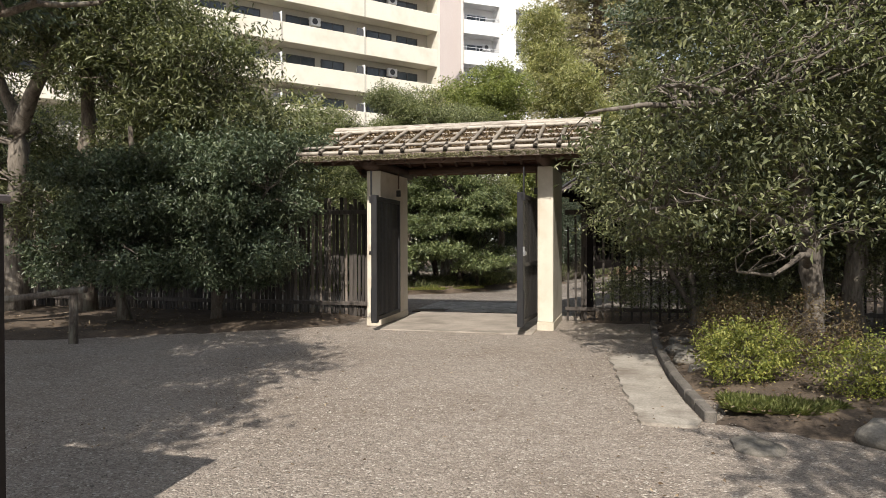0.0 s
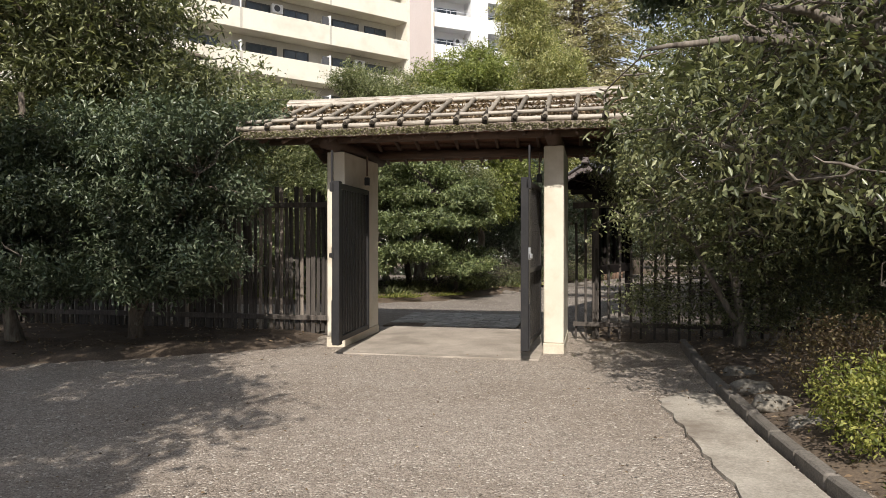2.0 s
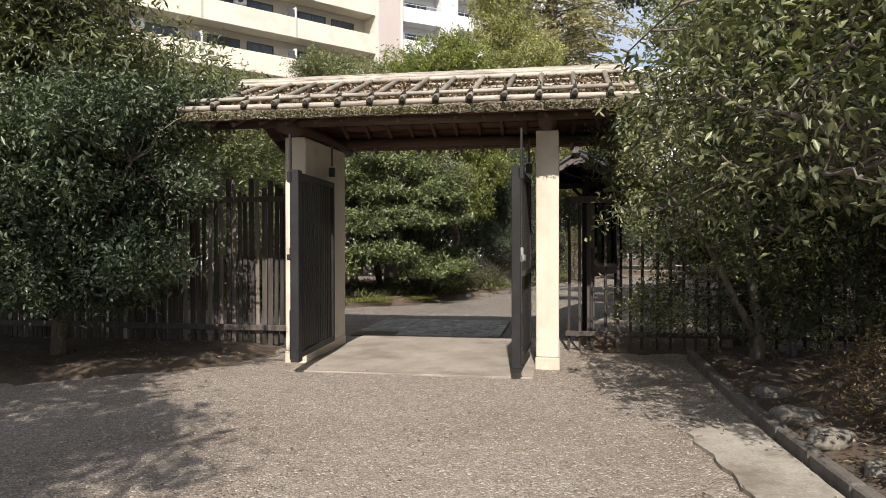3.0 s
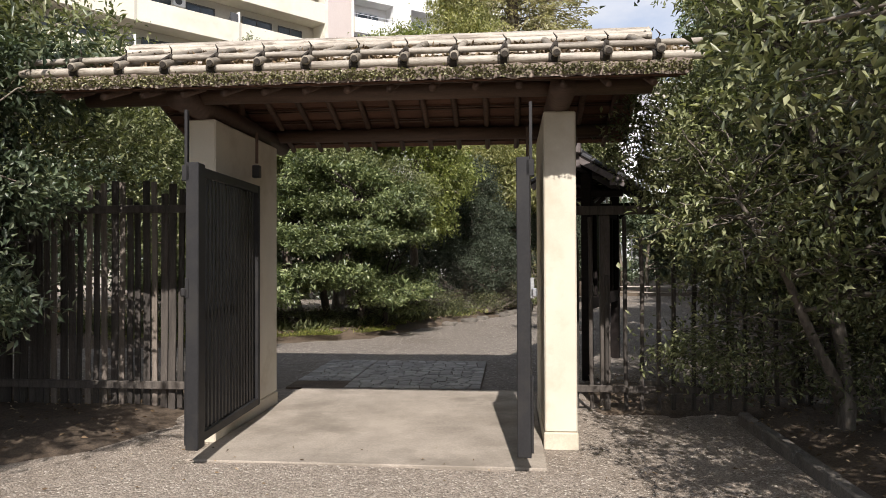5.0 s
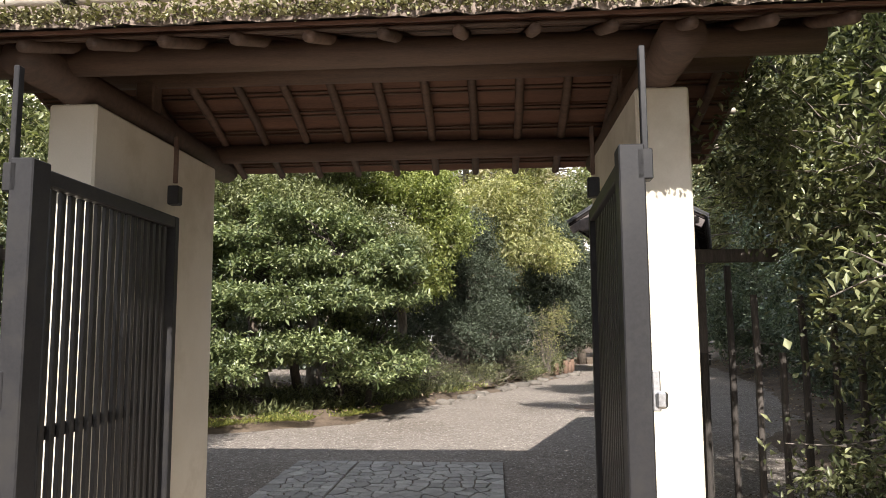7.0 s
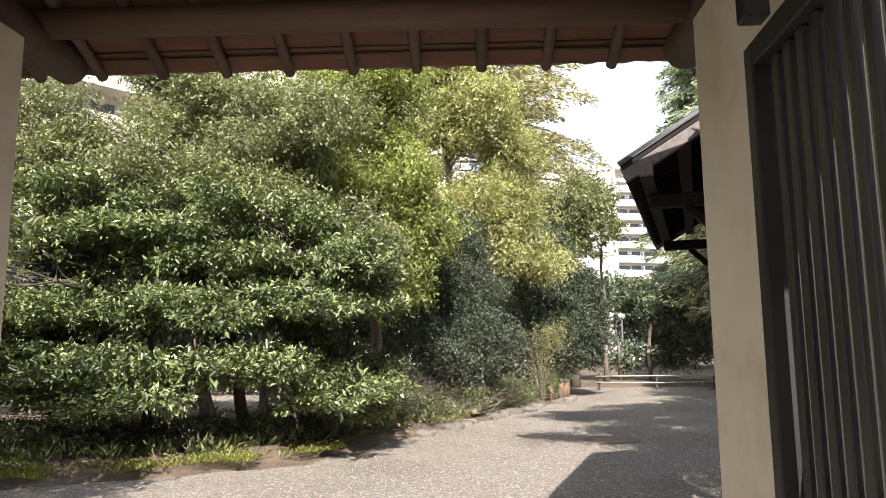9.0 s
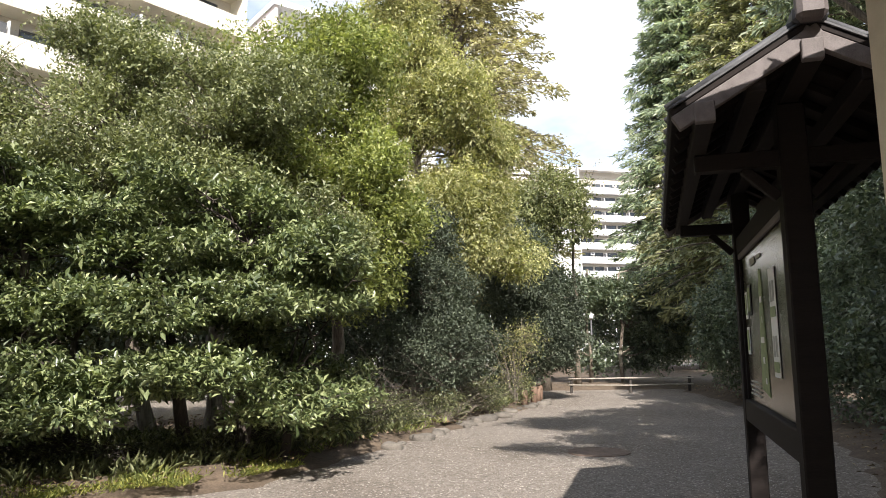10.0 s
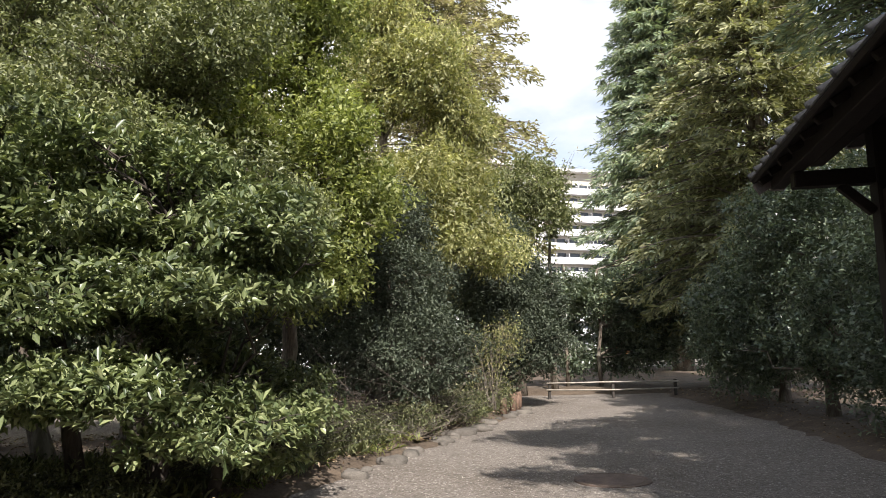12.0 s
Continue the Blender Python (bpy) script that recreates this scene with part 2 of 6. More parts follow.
M = {
    "gravel": gravel_surface("gravel", (0.120, 0.098, 0.079), (0.290, 0.246, 0.203), (0.49, 0.425, 0.357), (0.50, 0.45, 0.385), (0.74, 0.70, 0.66)),
    "soil": surface("soil", (0.045, 0.032, 0.022), (0.15, 0.11, 0.075), scale=2.5, fine=40, rough=0.95, bump=1.0, dist=0.02),
    "concrete": surface("threshold concrete", (0.205, 0.176, 0.144), (0.40, 0.347, 0.288), scale=2.0, fine=70, rough=0.9, bump=0.45, stain=(0.19, 0.162, 0.130), stain_scale=1.1, dist=0.006),
    "gutter": surface("gutter slab", (0.19, 0.168, 0.137), (0.42, 0.38, 0.32), scale=3.0, fine=45, rough=0.9, bump=0.8, stain=(0.17, 0.14, 0.11), stain_scale=1.8, dist=0.012),
    "flag": surface("flagstone", (0.19, 0.18, 0.165), (0.38, 0.36, 0.33), scale=5, fine=50, rough=0.85, bump=0.5, per_piece=0.22, dist=0.006),
    # Slightly lighter than the steel frame: sun on the slats is put into the colour.
    "slat": surface("dark grey slat lightened for sun", (0.016, 0.0145, 0.0135), (0.038, 0.035, 0.032), scale=3, fine=40, rough=0.42, gloss=0.4, bump=0.1, stretch=(8, 8, 1), per_piece=0.2, dist=0.002),
    "kerb": surface("kerb stone", (0.06, 0.053, 0.044), (0.175, 0.155, 0.132), scale=5, fine=60, rough=0.9, bump=0.6, per_piece=0.15),
    "rock": surface("garden rock", (0.10, 0.09, 0.072), (0.27, 0.245, 0.205), scale=4, fine=40, rough=0.9, bump=0.8, per_piece=0.2, dist=0.02),
    "plaster": surface("cream plaster", (0.55, 0.497, 0.400), (0.64, 0.590, 0.490), scale=1.6, fine=120, rough=0.85, bump=0.15, stain=(0.48, 0.425, 0.325), stain_scale=1.4, dist=0.003, fine_mix=0.35),
    "plinth": surface("plinth plaster", (0.44, 0.39, 0.30), (0.60, 0.54, 0.43), scale=4, fine=60, rough=0.9, bump=0.3, dist=0.004),
    "wood": surface("dark brown timber", (0.055, 0.033, 0.022), (0.13, 0.08, 0.055), scale=2.0, fine=30, rough=0.65, bump=0.3, stretch=(1, 12, 12), per_piece=0.2, dist=0.004),
    "lining": surface("reddish roof boards", (0.075, 0.036, 0.023), (0.175, 0.088, 0.054), scale=1.5, fine=25, rough=0.8, bump=0.4, stretch=(1, 8, 8), dist=0.004),
    "bamboo": surface("weathered bamboo", (0.18, 0.155, 0.125), (0.46, 0.415, 0.35), scale=1.5, fine=40, rough=0.6, bump=0.3, stretch=(1, 6, 6), per_piece=0.25, stain=(0.13, 0.105, 0.08), stain_scale=4.0, dist=0.003),
    "bamboo_dark": surface("darkened bamboo", (0.10, 0.085, 0.065), (0.30, 0.26, 0.205), scale=2.5, fine=40, rough=0.7, bump=0.3, stretch=(6, 1, 6), per_piece=0.35, dist=0.003),
    "rope": surface("black palm rope", (0.018, 0.015, 0.012), (0.05, 0.04, 0.03), scale=30, fine=120, rough=0.95, bump=0.8),
    "bark_roof": surface("bark roofing", (0.085, 0.064, 0.050), (0.34, 0.275, 0.225), scale=3, fine=35, rough=0.95, bump=1.0, stretch=(1, 6, 1), dist=0.02),
    "steel": surface("dark grey painted steel", (0.016, 0.0155, 0.016), (0.027, 0.026, 0.027), scale=2.0, fine=60, rough=0.5, gloss=0.25, bump=0.08, stain=(0.030, 0.028, 0.026), stain_scale=4, dist=0.002),
    "chrome": surface("galvanised latch", (0.45, 0.45, 0.45), (0.75, 0.75, 0.74), scale=10, fine=80, rough=0.35, metal=1.0, bump=0.05),
    "picket": surface("weathered dark picket", (0.022, 0.019, 0.016), (0.095, 0.080, 0.068), scale=1.5, fine=25, rough=0.85, bump=0.5, stretch=(14, 14, 1), per_piece=0.45, dist=0.004),
    "picket_pale": surface("weathered pale picket", (0.12, 0.097, 0.078), (0.31, 0.26, 0.215), scale=1.5, fine=25, rough=0.85, bump=0.5, stretch=(14, 14, 1), per_piece=0.3, dist=0.004),
    # Dark timber, taken almost to black for the shade over the notice board.
    "board_wood": surface("dark timber with shade in its colour", (0.008, 0.0055, 0.0048), (0.019, 0.0135, 0.0115), scale=2, fine=25, rough=0.8, gloss=0.25, bump=0.3, stretch=(10, 1, 10), per_piece=0.15, dist=0.003),
    "trim": surface("weathered board edge", (0.085, 0.070, 0.066), (0.17, 0.145, 0.138), scale=2, fine=25, rough=0.7, bump=0.3, stretch=(1, 10, 10), dist=0.003),
    "tile": surface("dark roof tile", (0.03, 0.03, 0.032), (0.08, 0.08, 0.085), scale=3, fine=40, rough=0.6, bump=0.4),
    "panel": surface("notice panel", (0.036, 0.034, 0.027), (0.048, 0.045, 0.036), scale=1.0, fine=60, rough=0.22, bump=0.03),
    "paper": surface("paper", (0.62, 0.62, 0.58), (0.74, 0.74, 0.70), scale=3, fine=60, rough=0.8, bump=0.0),
    "map_green": surface("map green", (0.13, 0.18, 0.075), (0.30, 0.33, 0.18), scale=14, fine=50, rough=0.7, bump=0.0),
    "ink": surface("printed ink", (0.30, 0.29, 0.25), (0.42, 0.41, 0.37), scale=5, fine=50, rough=0.8, bump=0.0),
    "rust_wood": surface("reddish old wood", (0.10, 0.06, 0.04), (0.24, 0.155, 0.11), scale=3, fine=30, rough=0.9, bump=0.5, stretch=(8, 8, 1), dist=0.006),
    "rust": surface("rusty iron", (0.085, 0.060, 0.047), (0.19, 0.140, 0.112), scale=6, fine=60, rough=0.85, bump=0.6, metal=0.1),
    "bark": surface("tree bark", (0.055, 0.042, 0.032), (0.22, 0.18, 0.14), scale=3, fine=22, rough=0.95, bump=1.0, stretch=(2, 2, 0.5), stain=(0.30, 0.28, 0.22), stain_scale=2.5, dist=0.03),
    # Darker than the other bark: the shade below the tiers is put into the colour.
    "bark_dark": surface("bark darkened for shade", (0.024, 0.019, 0.015), (0.085, 0.068, 0.054), scale=3, fine=22, rough=0.95, bump=1.0, stretch=(2, 2, 0.5), dist=0.02),
    "twig": surface("grey twigs", (0.075, 0.062, 0.050), (0.22, 0.19, 0.155), scale=3, fine=22, rough=0.9, bump=0.6, stretch=(2, 2, 0.5), stain=(0.05, 0.04, 0.032), stain_scale=4, dist=0.01),
    "bark_pale": surface("pale mottled bark", (0.10, 0.082, 0.064), (0.27, 0.235, 0.19), scale=3, fine=22, rough=0.95, bump=1.0, stretch=(2, 2, 0.5), stain=(0.06, 0.05, 0.04), stain_scale=3.5, dist=0.02),
    "render_cream": surface("cream render", (0.66, 0.62, 0.52), (0.74, 0.70, 0.60), scale=0.3, fine=8, rough=0.9, bump=0.05, stain=(0.62, 0.57, 0.47), stain_scale=0.5),
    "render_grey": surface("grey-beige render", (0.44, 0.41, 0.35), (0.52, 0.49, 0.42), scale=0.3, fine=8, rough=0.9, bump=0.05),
    "render_white": surface("white render", (0.74, 0.74, 0.74), (0.82, 0.82, 0.82), scale=0.2, fine=6, rough=0.85, bump=0.03),
    "render_pink": surface("pink-beige render", (0.68, 0.58, 0.53), (0.74, 0.65, 0.60), scale=0.2, fine=6, rough=0.85, bump=0.03),
    "orange": surface("orange cladding", (0.55, 0.17, 0.05), (0.64, 0.23, 0.08), scale=0.2, fine=6, rough=0.8, bump=0.03),
    "asphalt": surface("far roof", (0.2, 0.2, 0.2), (0.3, 0.3, 0.3), scale=0.5, fine=5, rough=0.9),
    "window": surface("window glass", (0.05, 0.06, 0.07), (0.10, 0.115, 0.125), scale=0.4, fine=2, rough=0.12, bump=0.0),
    "alu": surface("aluminium frame", (0.55, 0.56, 0.57), (0.68, 0.69, 0.70), scale=3, fine=20, rough=0.4, metal=0.5, bump=0.0),
    "dark_metal": surface("dark metal", (0.05, 0.05, 0.055), (0.09, 0.09, 0.09), scale=3, fine=20, rough=0.5, bump=0.05),
    "leaf_dark": leafy("dark glossy leaves", (0.034, 0.05, 0.028), (0.094, 0.122, 0.07), (0.205, 0.23, 0.145), 0.36, 0.18),
    "leaf_mid": leafy("green leaves", (0.046, 0.066, 0.028), (0.15, 0.182, 0.078), (0.285, 0.315, 0.155), 0.34, 0.22),
    "leaf_olive": leafy("olive green leaves", (0.07, 0.085, 0.038), (0.195, 0.215, 0.102), (0.335, 0.345, 0.19), 0.45, 0.28),
    "leaf_yellow": leafy("yellow-green leaves", (0.135, 0.15, 0.058), (0.335, 0.335, 0.155), (0.54, 0.51, 0.28), 0.45, 0.38),
    "leaf_brown": leafy("brownish-green needles", (0.17, 0.155, 0.095), (0.37, 0.34, 0.23), (0.54, 0.5, 0.36), 0.65, 0.4),
    "leaf_cedar": leafy("blue-green needles", (0.115, 0.155, 0.105), (0.250, 0.304, 0.209), (0.446, 0.479, 0.331), 0.6, 0.32),
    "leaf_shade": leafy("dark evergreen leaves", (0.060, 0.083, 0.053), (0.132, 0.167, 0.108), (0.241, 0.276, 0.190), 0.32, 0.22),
    "leaf_pine": leafy("dark blue-green leaves", (0.034, 0.046, 0.03), (0.074, 0.092, 0.06), (0.13, 0.15, 0.105), 0.62, 0.15),
    "leaf_fresh": leafy("fresh green leaves", (0.09, 0.115, 0.035), (0.225, 0.255, 0.085), (0.38, 0.395, 0.16), 0.45, 0.4),
    "leaf_warm": leafy("yellowish cedar needles", (0.105, 0.115, 0.058), (0.235, 0.24, 0.125), (0.39, 0.385, 0.22), 0.6, 0.3),
    "leaf_grey": leafy("grey-green leaves", (0.046, 0.056, 0.027), (0.138, 0.152, 0.074), (0.295, 0.303, 0.165), 0.34, 0.25),
    "leaf_azalea": leafy("small yellow-green leaves", (0.10, 0.125, 0.03), (0.23, 0.25, 0.06), (0.42, 0.40, 0.12), 0.5, 0.35),
    "leaf_dry": leafy("dry reddish leaves", (0.09, 0.055, 0.03), (0.16, 0.115, 0.06), (0.22, 0.19, 0.09), 0.6, 0.25),
    "grass": leafy("grass blades", (0.13, 0.165, 0.045), (0.26, 0.29, 0.10), (0.42, 0.41, 0.19), 0.55, 0.4),
    "moss": leafy("moss and lichen", (0.085, 0.085, 0.038), (0.215, 0.205, 0.095), (0.42, 0.40, 0.27), 0.9, 0.1),
    "pebble": leafy("grit stones", (0.13, 0.11, 0.09), (0.28, 0.245, 0.205), (0.47, 0.43, 0.37), 0.9, 0.0),
    "litter": leafy("fallen leaves", (0.07, 0.045, 0.025), (0.19, 0.13, 0.075), (0.42, 0.34, 0.24), 0.8, 0.1),
}
GRAVEL = M["gravel"]
# The path's gravel again, darker: part of the tree shade is in its colour.
GRAVEL_BEYOND = gravel_surface("gravel darkened for shade", (0.078, 0.067, 0.057), (0.200, 0.174, 0.149), (0.37, 0.328, 0.285), (0.42, 0.38, 0.335), (0.72, 0.69, 0.66), 120.0, 52.0)

# ---- builders ----
def obj(name, mesh, material, parent=None, label=""):
    ob = new(name, mesh)
    if material and not mesh.materials:
        mesh.materials.append(material)
    if parent:
        ob.parent = parent
    if label:
        ob["label"] = label
    return ob


def part(name, bm, material, parent=None, label="", smooth=False):
    mesh = bpy.data.meshes.new(name)
    bm.to_mesh(mesh)
    bm.free()
    if smooth:
        for p in mesh.polygons:
            p.use_smooth = True
    return obj(name, mesh, material, parent, label)


def raw(name, verts, faces, material, parent=None, label="", smooth=False):
    mesh = bpy.data.meshes.new(name)
    mesh.from_pydata([tuple(v) for v in verts], [], [tuple(f) for f in faces])
    if smooth:
        mesh.polygons.foreach_set("use_smooth", [True] * len(mesh.polygons))
    return obj(name, mesh, material, parent, label)


def box(x0, x1, y0, y1, z0, z1, bevel=0.0, bm=None, m=None):
    """A box between the bounds, with its edges bevelled."""
    bm = bm or bmesh.new()
    made = bmesh.ops.create_cube(bm, size=1.0)["verts"]
    t = Matrix.Translation(((x0 + x1) / 2, (y0 + y1) / 2, (z0 + z1) / 2)) @ Matrix.Diagonal((x1 - x0, y1 - y0, z1 - z0, 1))
    bmesh.ops.transform(bm, matrix=(m @ t) if m else t, verts=made)
    if bevel:
        edges = {e for v in made for e in v.link_edges}
        bmesh.ops.bevel(bm, geom=list(edges), offset=bevel, segments=1, affect="EDGES")
    return bm


def tube(points, radii, sides=8, verts=None, faces=None, caps=True):
    """A tapered tube through points, added to verts and faces."""
    verts = [] if verts is None else verts
    faces = [] if faces is None else faces
    start = len(verts)
    pts = [Vector(p) for p in points]
    n = len(pts)
    for i, (p, r) in enumerate(zip(pts, radii)):
        d = (pts[min(i + 1, n - 1)] - pts[max(i - 1, 0)]).normalized()
        a = d.cross(Vector((0, 0, 1)) if abs(d.z) < 0.9 else Vector((1, 0, 0))).normalized()
        b = d.cross(a)
        for k in range(sides):
            w = 2 * math.pi * k / sides
            verts.append(p + r * (math.cos(w) * a + math.sin(w) * b))
    for i in range(n - 1):
        for k in range(sides):
            k2 = (k + 1) % sides
            faces.append((start + i * sides + k, start + i * sides + k2, start + (i + 1) * sides + k2, start + (i + 1) * sides + k))
    if caps:
        faces.append(tuple(start + k for k in reversed(range(sides))))
        faces.append(tuple(start + (n - 1) * sides + k for k in range(sides)))
    return verts, faces


def empty(name, at, label, category, group="", kind=""):
    ob = new(name)
    ob.location = at
    ob.empty_display_size = 0.2
    return tagged(ob, label, category, group, kind)


def bent(a, b, n=6, wob=0.1, rng=random, sag=0.0):
    """Points from a to b along a slightly crooked line."""
    a, b = Vector(a), Vector(b)
    out = []
    for i in range(n + 1):
        s = i / n
        p = a.lerp(b, s)
        k = wob * math.sin(math.pi * s) if 0 < i < n else 0
        p += Vector((rng.uniform(-1, 1), rng.uniform(-1, 1), rng.uniform(-0.6, 0.6))) * k
        p.z += sag * math.sin(math.pi * s)
        out.append(p)
    return out


def leaf_mesh(name, base, way, length, width, material, parent, rng, curl=0.15, simple=False):
    """Many leaves as one mesh: each a folded, obovate blade from its base along its way; simple: one triangle, for leaves far off."""
    n = len(base)
    side = np.cross(way, np.array([0, 0, 1.0]) + rng.normal(0, 0.55, (n, 3)))
    side /= np.linalg.norm(side, axis=1, keepdims=True) + 1e-9
    up = np.cross(side, way)
    ln = (length * rng.uniform(0.65, 1.25, n))[:, None] * np.ones((n, 1))
    wd = (width * rng.uniform(0.7, 1.2, n) * (length / np.mean(length)))[:, None]
    k = 3 if simple else 4
    v = np.empty((n, k, 3))
    if simple:
        v[:, 0] = base
        v[:, 1] = base + way * ln * 0.7 + side * wd * 0.75
        v[:, 2] = base + way * ln - side * wd * 0.55 - up * ln * curl
        corners = np.array([[0, 1, 2]])
    else:
        mid = base + way * ln * 0.58
        v[:, 0] = base
        v[:, 1] = mid + side * wd * 0.5 + up * wd * 0.22
        v[:, 2] = base + way * ln - up * ln * curl
        v[:, 3] = mid - side * wd * 0.5 + up * wd * 0.22
        corners = np.array([[0, 1, 2, 0, 2, 3]])
    tris = corners.shape[1] // 3
    mesh = bpy.data.meshes.new(name)
    mesh.vertices.add(k * n)
    mesh.vertices.foreach_set("co", v.reshape(-1))
    tri = (np.arange(n)[:, None] * k + corners).reshape(-1)
    mesh.loops.add(3 * tris * n)
    mesh.loops.foreach_set("vertex_index", tri)
    mesh.polygons.add(tris * n)
    mesh.polygons.foreach_set("loop_start", np.arange(tris * n) * 3)
    mesh.update(calc_edges=True)
    ob = obj(name, mesh, material, parent)
    ob["kind"] = "stuff"
    return ob


def units(rng, n):
    v = rng.normal(0, 1, (n, 3))
    return v / np.linalg.norm(v, axis=1, keepdims=True)


def clumps(rng, blobs, n, shell=0.5, lump=0.3):
    """Centres and outward ways of n leaf clumps in a list of lumpy ellipsoids (x, y, z, rx, ry, rz)."""
    size = np.array([(b[3] * b[4] + b[4] * b[5] + b[3] * b[5]) for b in blobs])
    which = rng.choice(len(blobs), n, p=size / size.sum())
    u = units(rng, n)
    ph = rng.uniform(0, 6.28, (len(blobs), 3))[which]
    wave = np.sin(u[:, 0] * 5 + ph[:, 0]) * np.sin(u[:, 1] * 6 + ph[:, 1]) + 0.6 * np.sin(u[:, 2] * 9 + ph[:, 2] + u[:, 0] * 4)
    r = (shell + (1 - shell) * rng.uniform(0, 1, n) ** 0.6) * (1 + lump * wave * 0.6)
    b = np.array([x[:6] for x in blobs])[which]
    return b[:, :3] + u * b[:, 3:6] * r[:, None], u


def plant(name, at, label, category, trunks, blobs, leaf, n_clumps, per, leaf_len, leaf_w, seed, bark="bark", spread=0.16,
          twigs=30, group="", shell=0.5, lump=0.3, droop=0.0, upward=0.25, flat=1.0, floor=0.05, twig_r=0.012, simple=False):
    """A tree or shrub. trunks: lists of (x, y, z, radius) from the base up; blobs: where its foliage sits; all in world metres."""
    rng = np.random.default_rng(seed)
    pr = random.Random(seed)
    root = empty(name, at, label, category, group)
    inv = Vector(at)
    verts, faces = [], []
    ends = []
    for tr in trunks:
        pts, rad = [], []
        for (p, q) in zip(tr[:-1], tr[1:]):
            seg = bent(p[:3], q[:3], 4, 0.04 * (Vector(q[:3]) - Vector(p[:3])).length, pr)
            for i, s in enumerate(seg[:-1]):
                pts.append(s - inv)
                rad.append((p[3] + (q[3] - p[3]) * i / 4) * pr.uniform(0.92, 1.1))
        pts.append(Vector(tr[-1][:3]) - inv)
        rad.append(tr[-1][3])
        rad[0] *= 1.25
        raw("trunk" if tr[0][2] < 0.15 else "limb", *tube(pts, rad, 10), M[bark], root, "", True)
        ends += list(zip(pts[len(pts) // 3:], rad[len(pts) // 3:]))
    c, u = clumps(rng, blobs, n_clumps, shell, lump)
    ok = c[:, 2] > floor
    c, u = c[ok], u[ok]
    for k in range(min(twigs, len(c))):
        tip = Vector(c[k]) - inv
        a, r0 = min(ends, key=lambda e: (e[0] - tip).length + 0.6 * max(0, e[0].z - tip.z)) if ends else (Vector((0, 0, 0.02)), twig_r * 2)
        r0 = min(r0 * 0.5, twig_r * 3.2)
        pts = bent(a, tip, 5, 0.10 * (tip - a).length, pr, 0.05 * (tip - a).length)
        tube(pts, [r0 + (twig_r * 0.35 - r0) * i / 5 for i in range(6)], 5, verts, faces, caps=False)
        for j in (2, 3, 4):
            side = pts[j] + Vector((pr.uniform(-1, 1), pr.uniform(-1, 1), pr.uniform(-0.2, 0.8))) * 0.22 * (tip - a).length
            tube(bent(pts[j], side, 3, 0.03, pr), [twig_r * 0.8, twig_r * 0.6, twig_r * 0.4, twig_r * 0.2], 4, verts, faces, caps=False)
    if verts:
        raw("branchwork", verts, faces, M[bark], root, "", True)["kind"] = "stuff"
    n = len(c)
    cc = np.repeat(c, per, axis=0)
    uu = np.repeat(u, per, axis=0)
    twig = np.repeat(units(rng, n) * 0.6 + u * 0.7 + np.array([0, 0, upward - droop]), per, axis=0)
    twig /= np.linalg.norm(twig, axis=1, keepdims=True)
    step = rng.uniform(-1.0, 1.0, (len(cc), 1))
    off = rng.normal(0, 1, (len(cc), 3)) * spread * 0.16 * np.array([1, 1, flat])
    lone = rng.uniform(0, 1, (len(cc), 1)) < 0.3
    off = np.where(lone, off * 3.2, off)
    base = cc + twig * step * spread * 0.75 + off - np.array(inv)
    ring = units(rng, len(cc))
    ring -= twig * (ring * twig).sum(1, keepdims=True)
    ring /= np.linalg.norm(ring, axis=1, keepdims=True) + 1e-9
    way = ring * 0.85 + twig * (0.35 + 0.45 * np.maximum(step, 0)) + np.array([0, 0, -droop * 0.8])
    way /= np.linalg.norm(way, axis=1, keepdims=True)
    leaf_len = leaf_len * np.repeat(rng.uniform(0.7, 1.3, n), per)
    leaf_mesh("crown", base, way, leaf_len, leaf_w, M[leaf], root, rng, 0.15, simple)
    return root


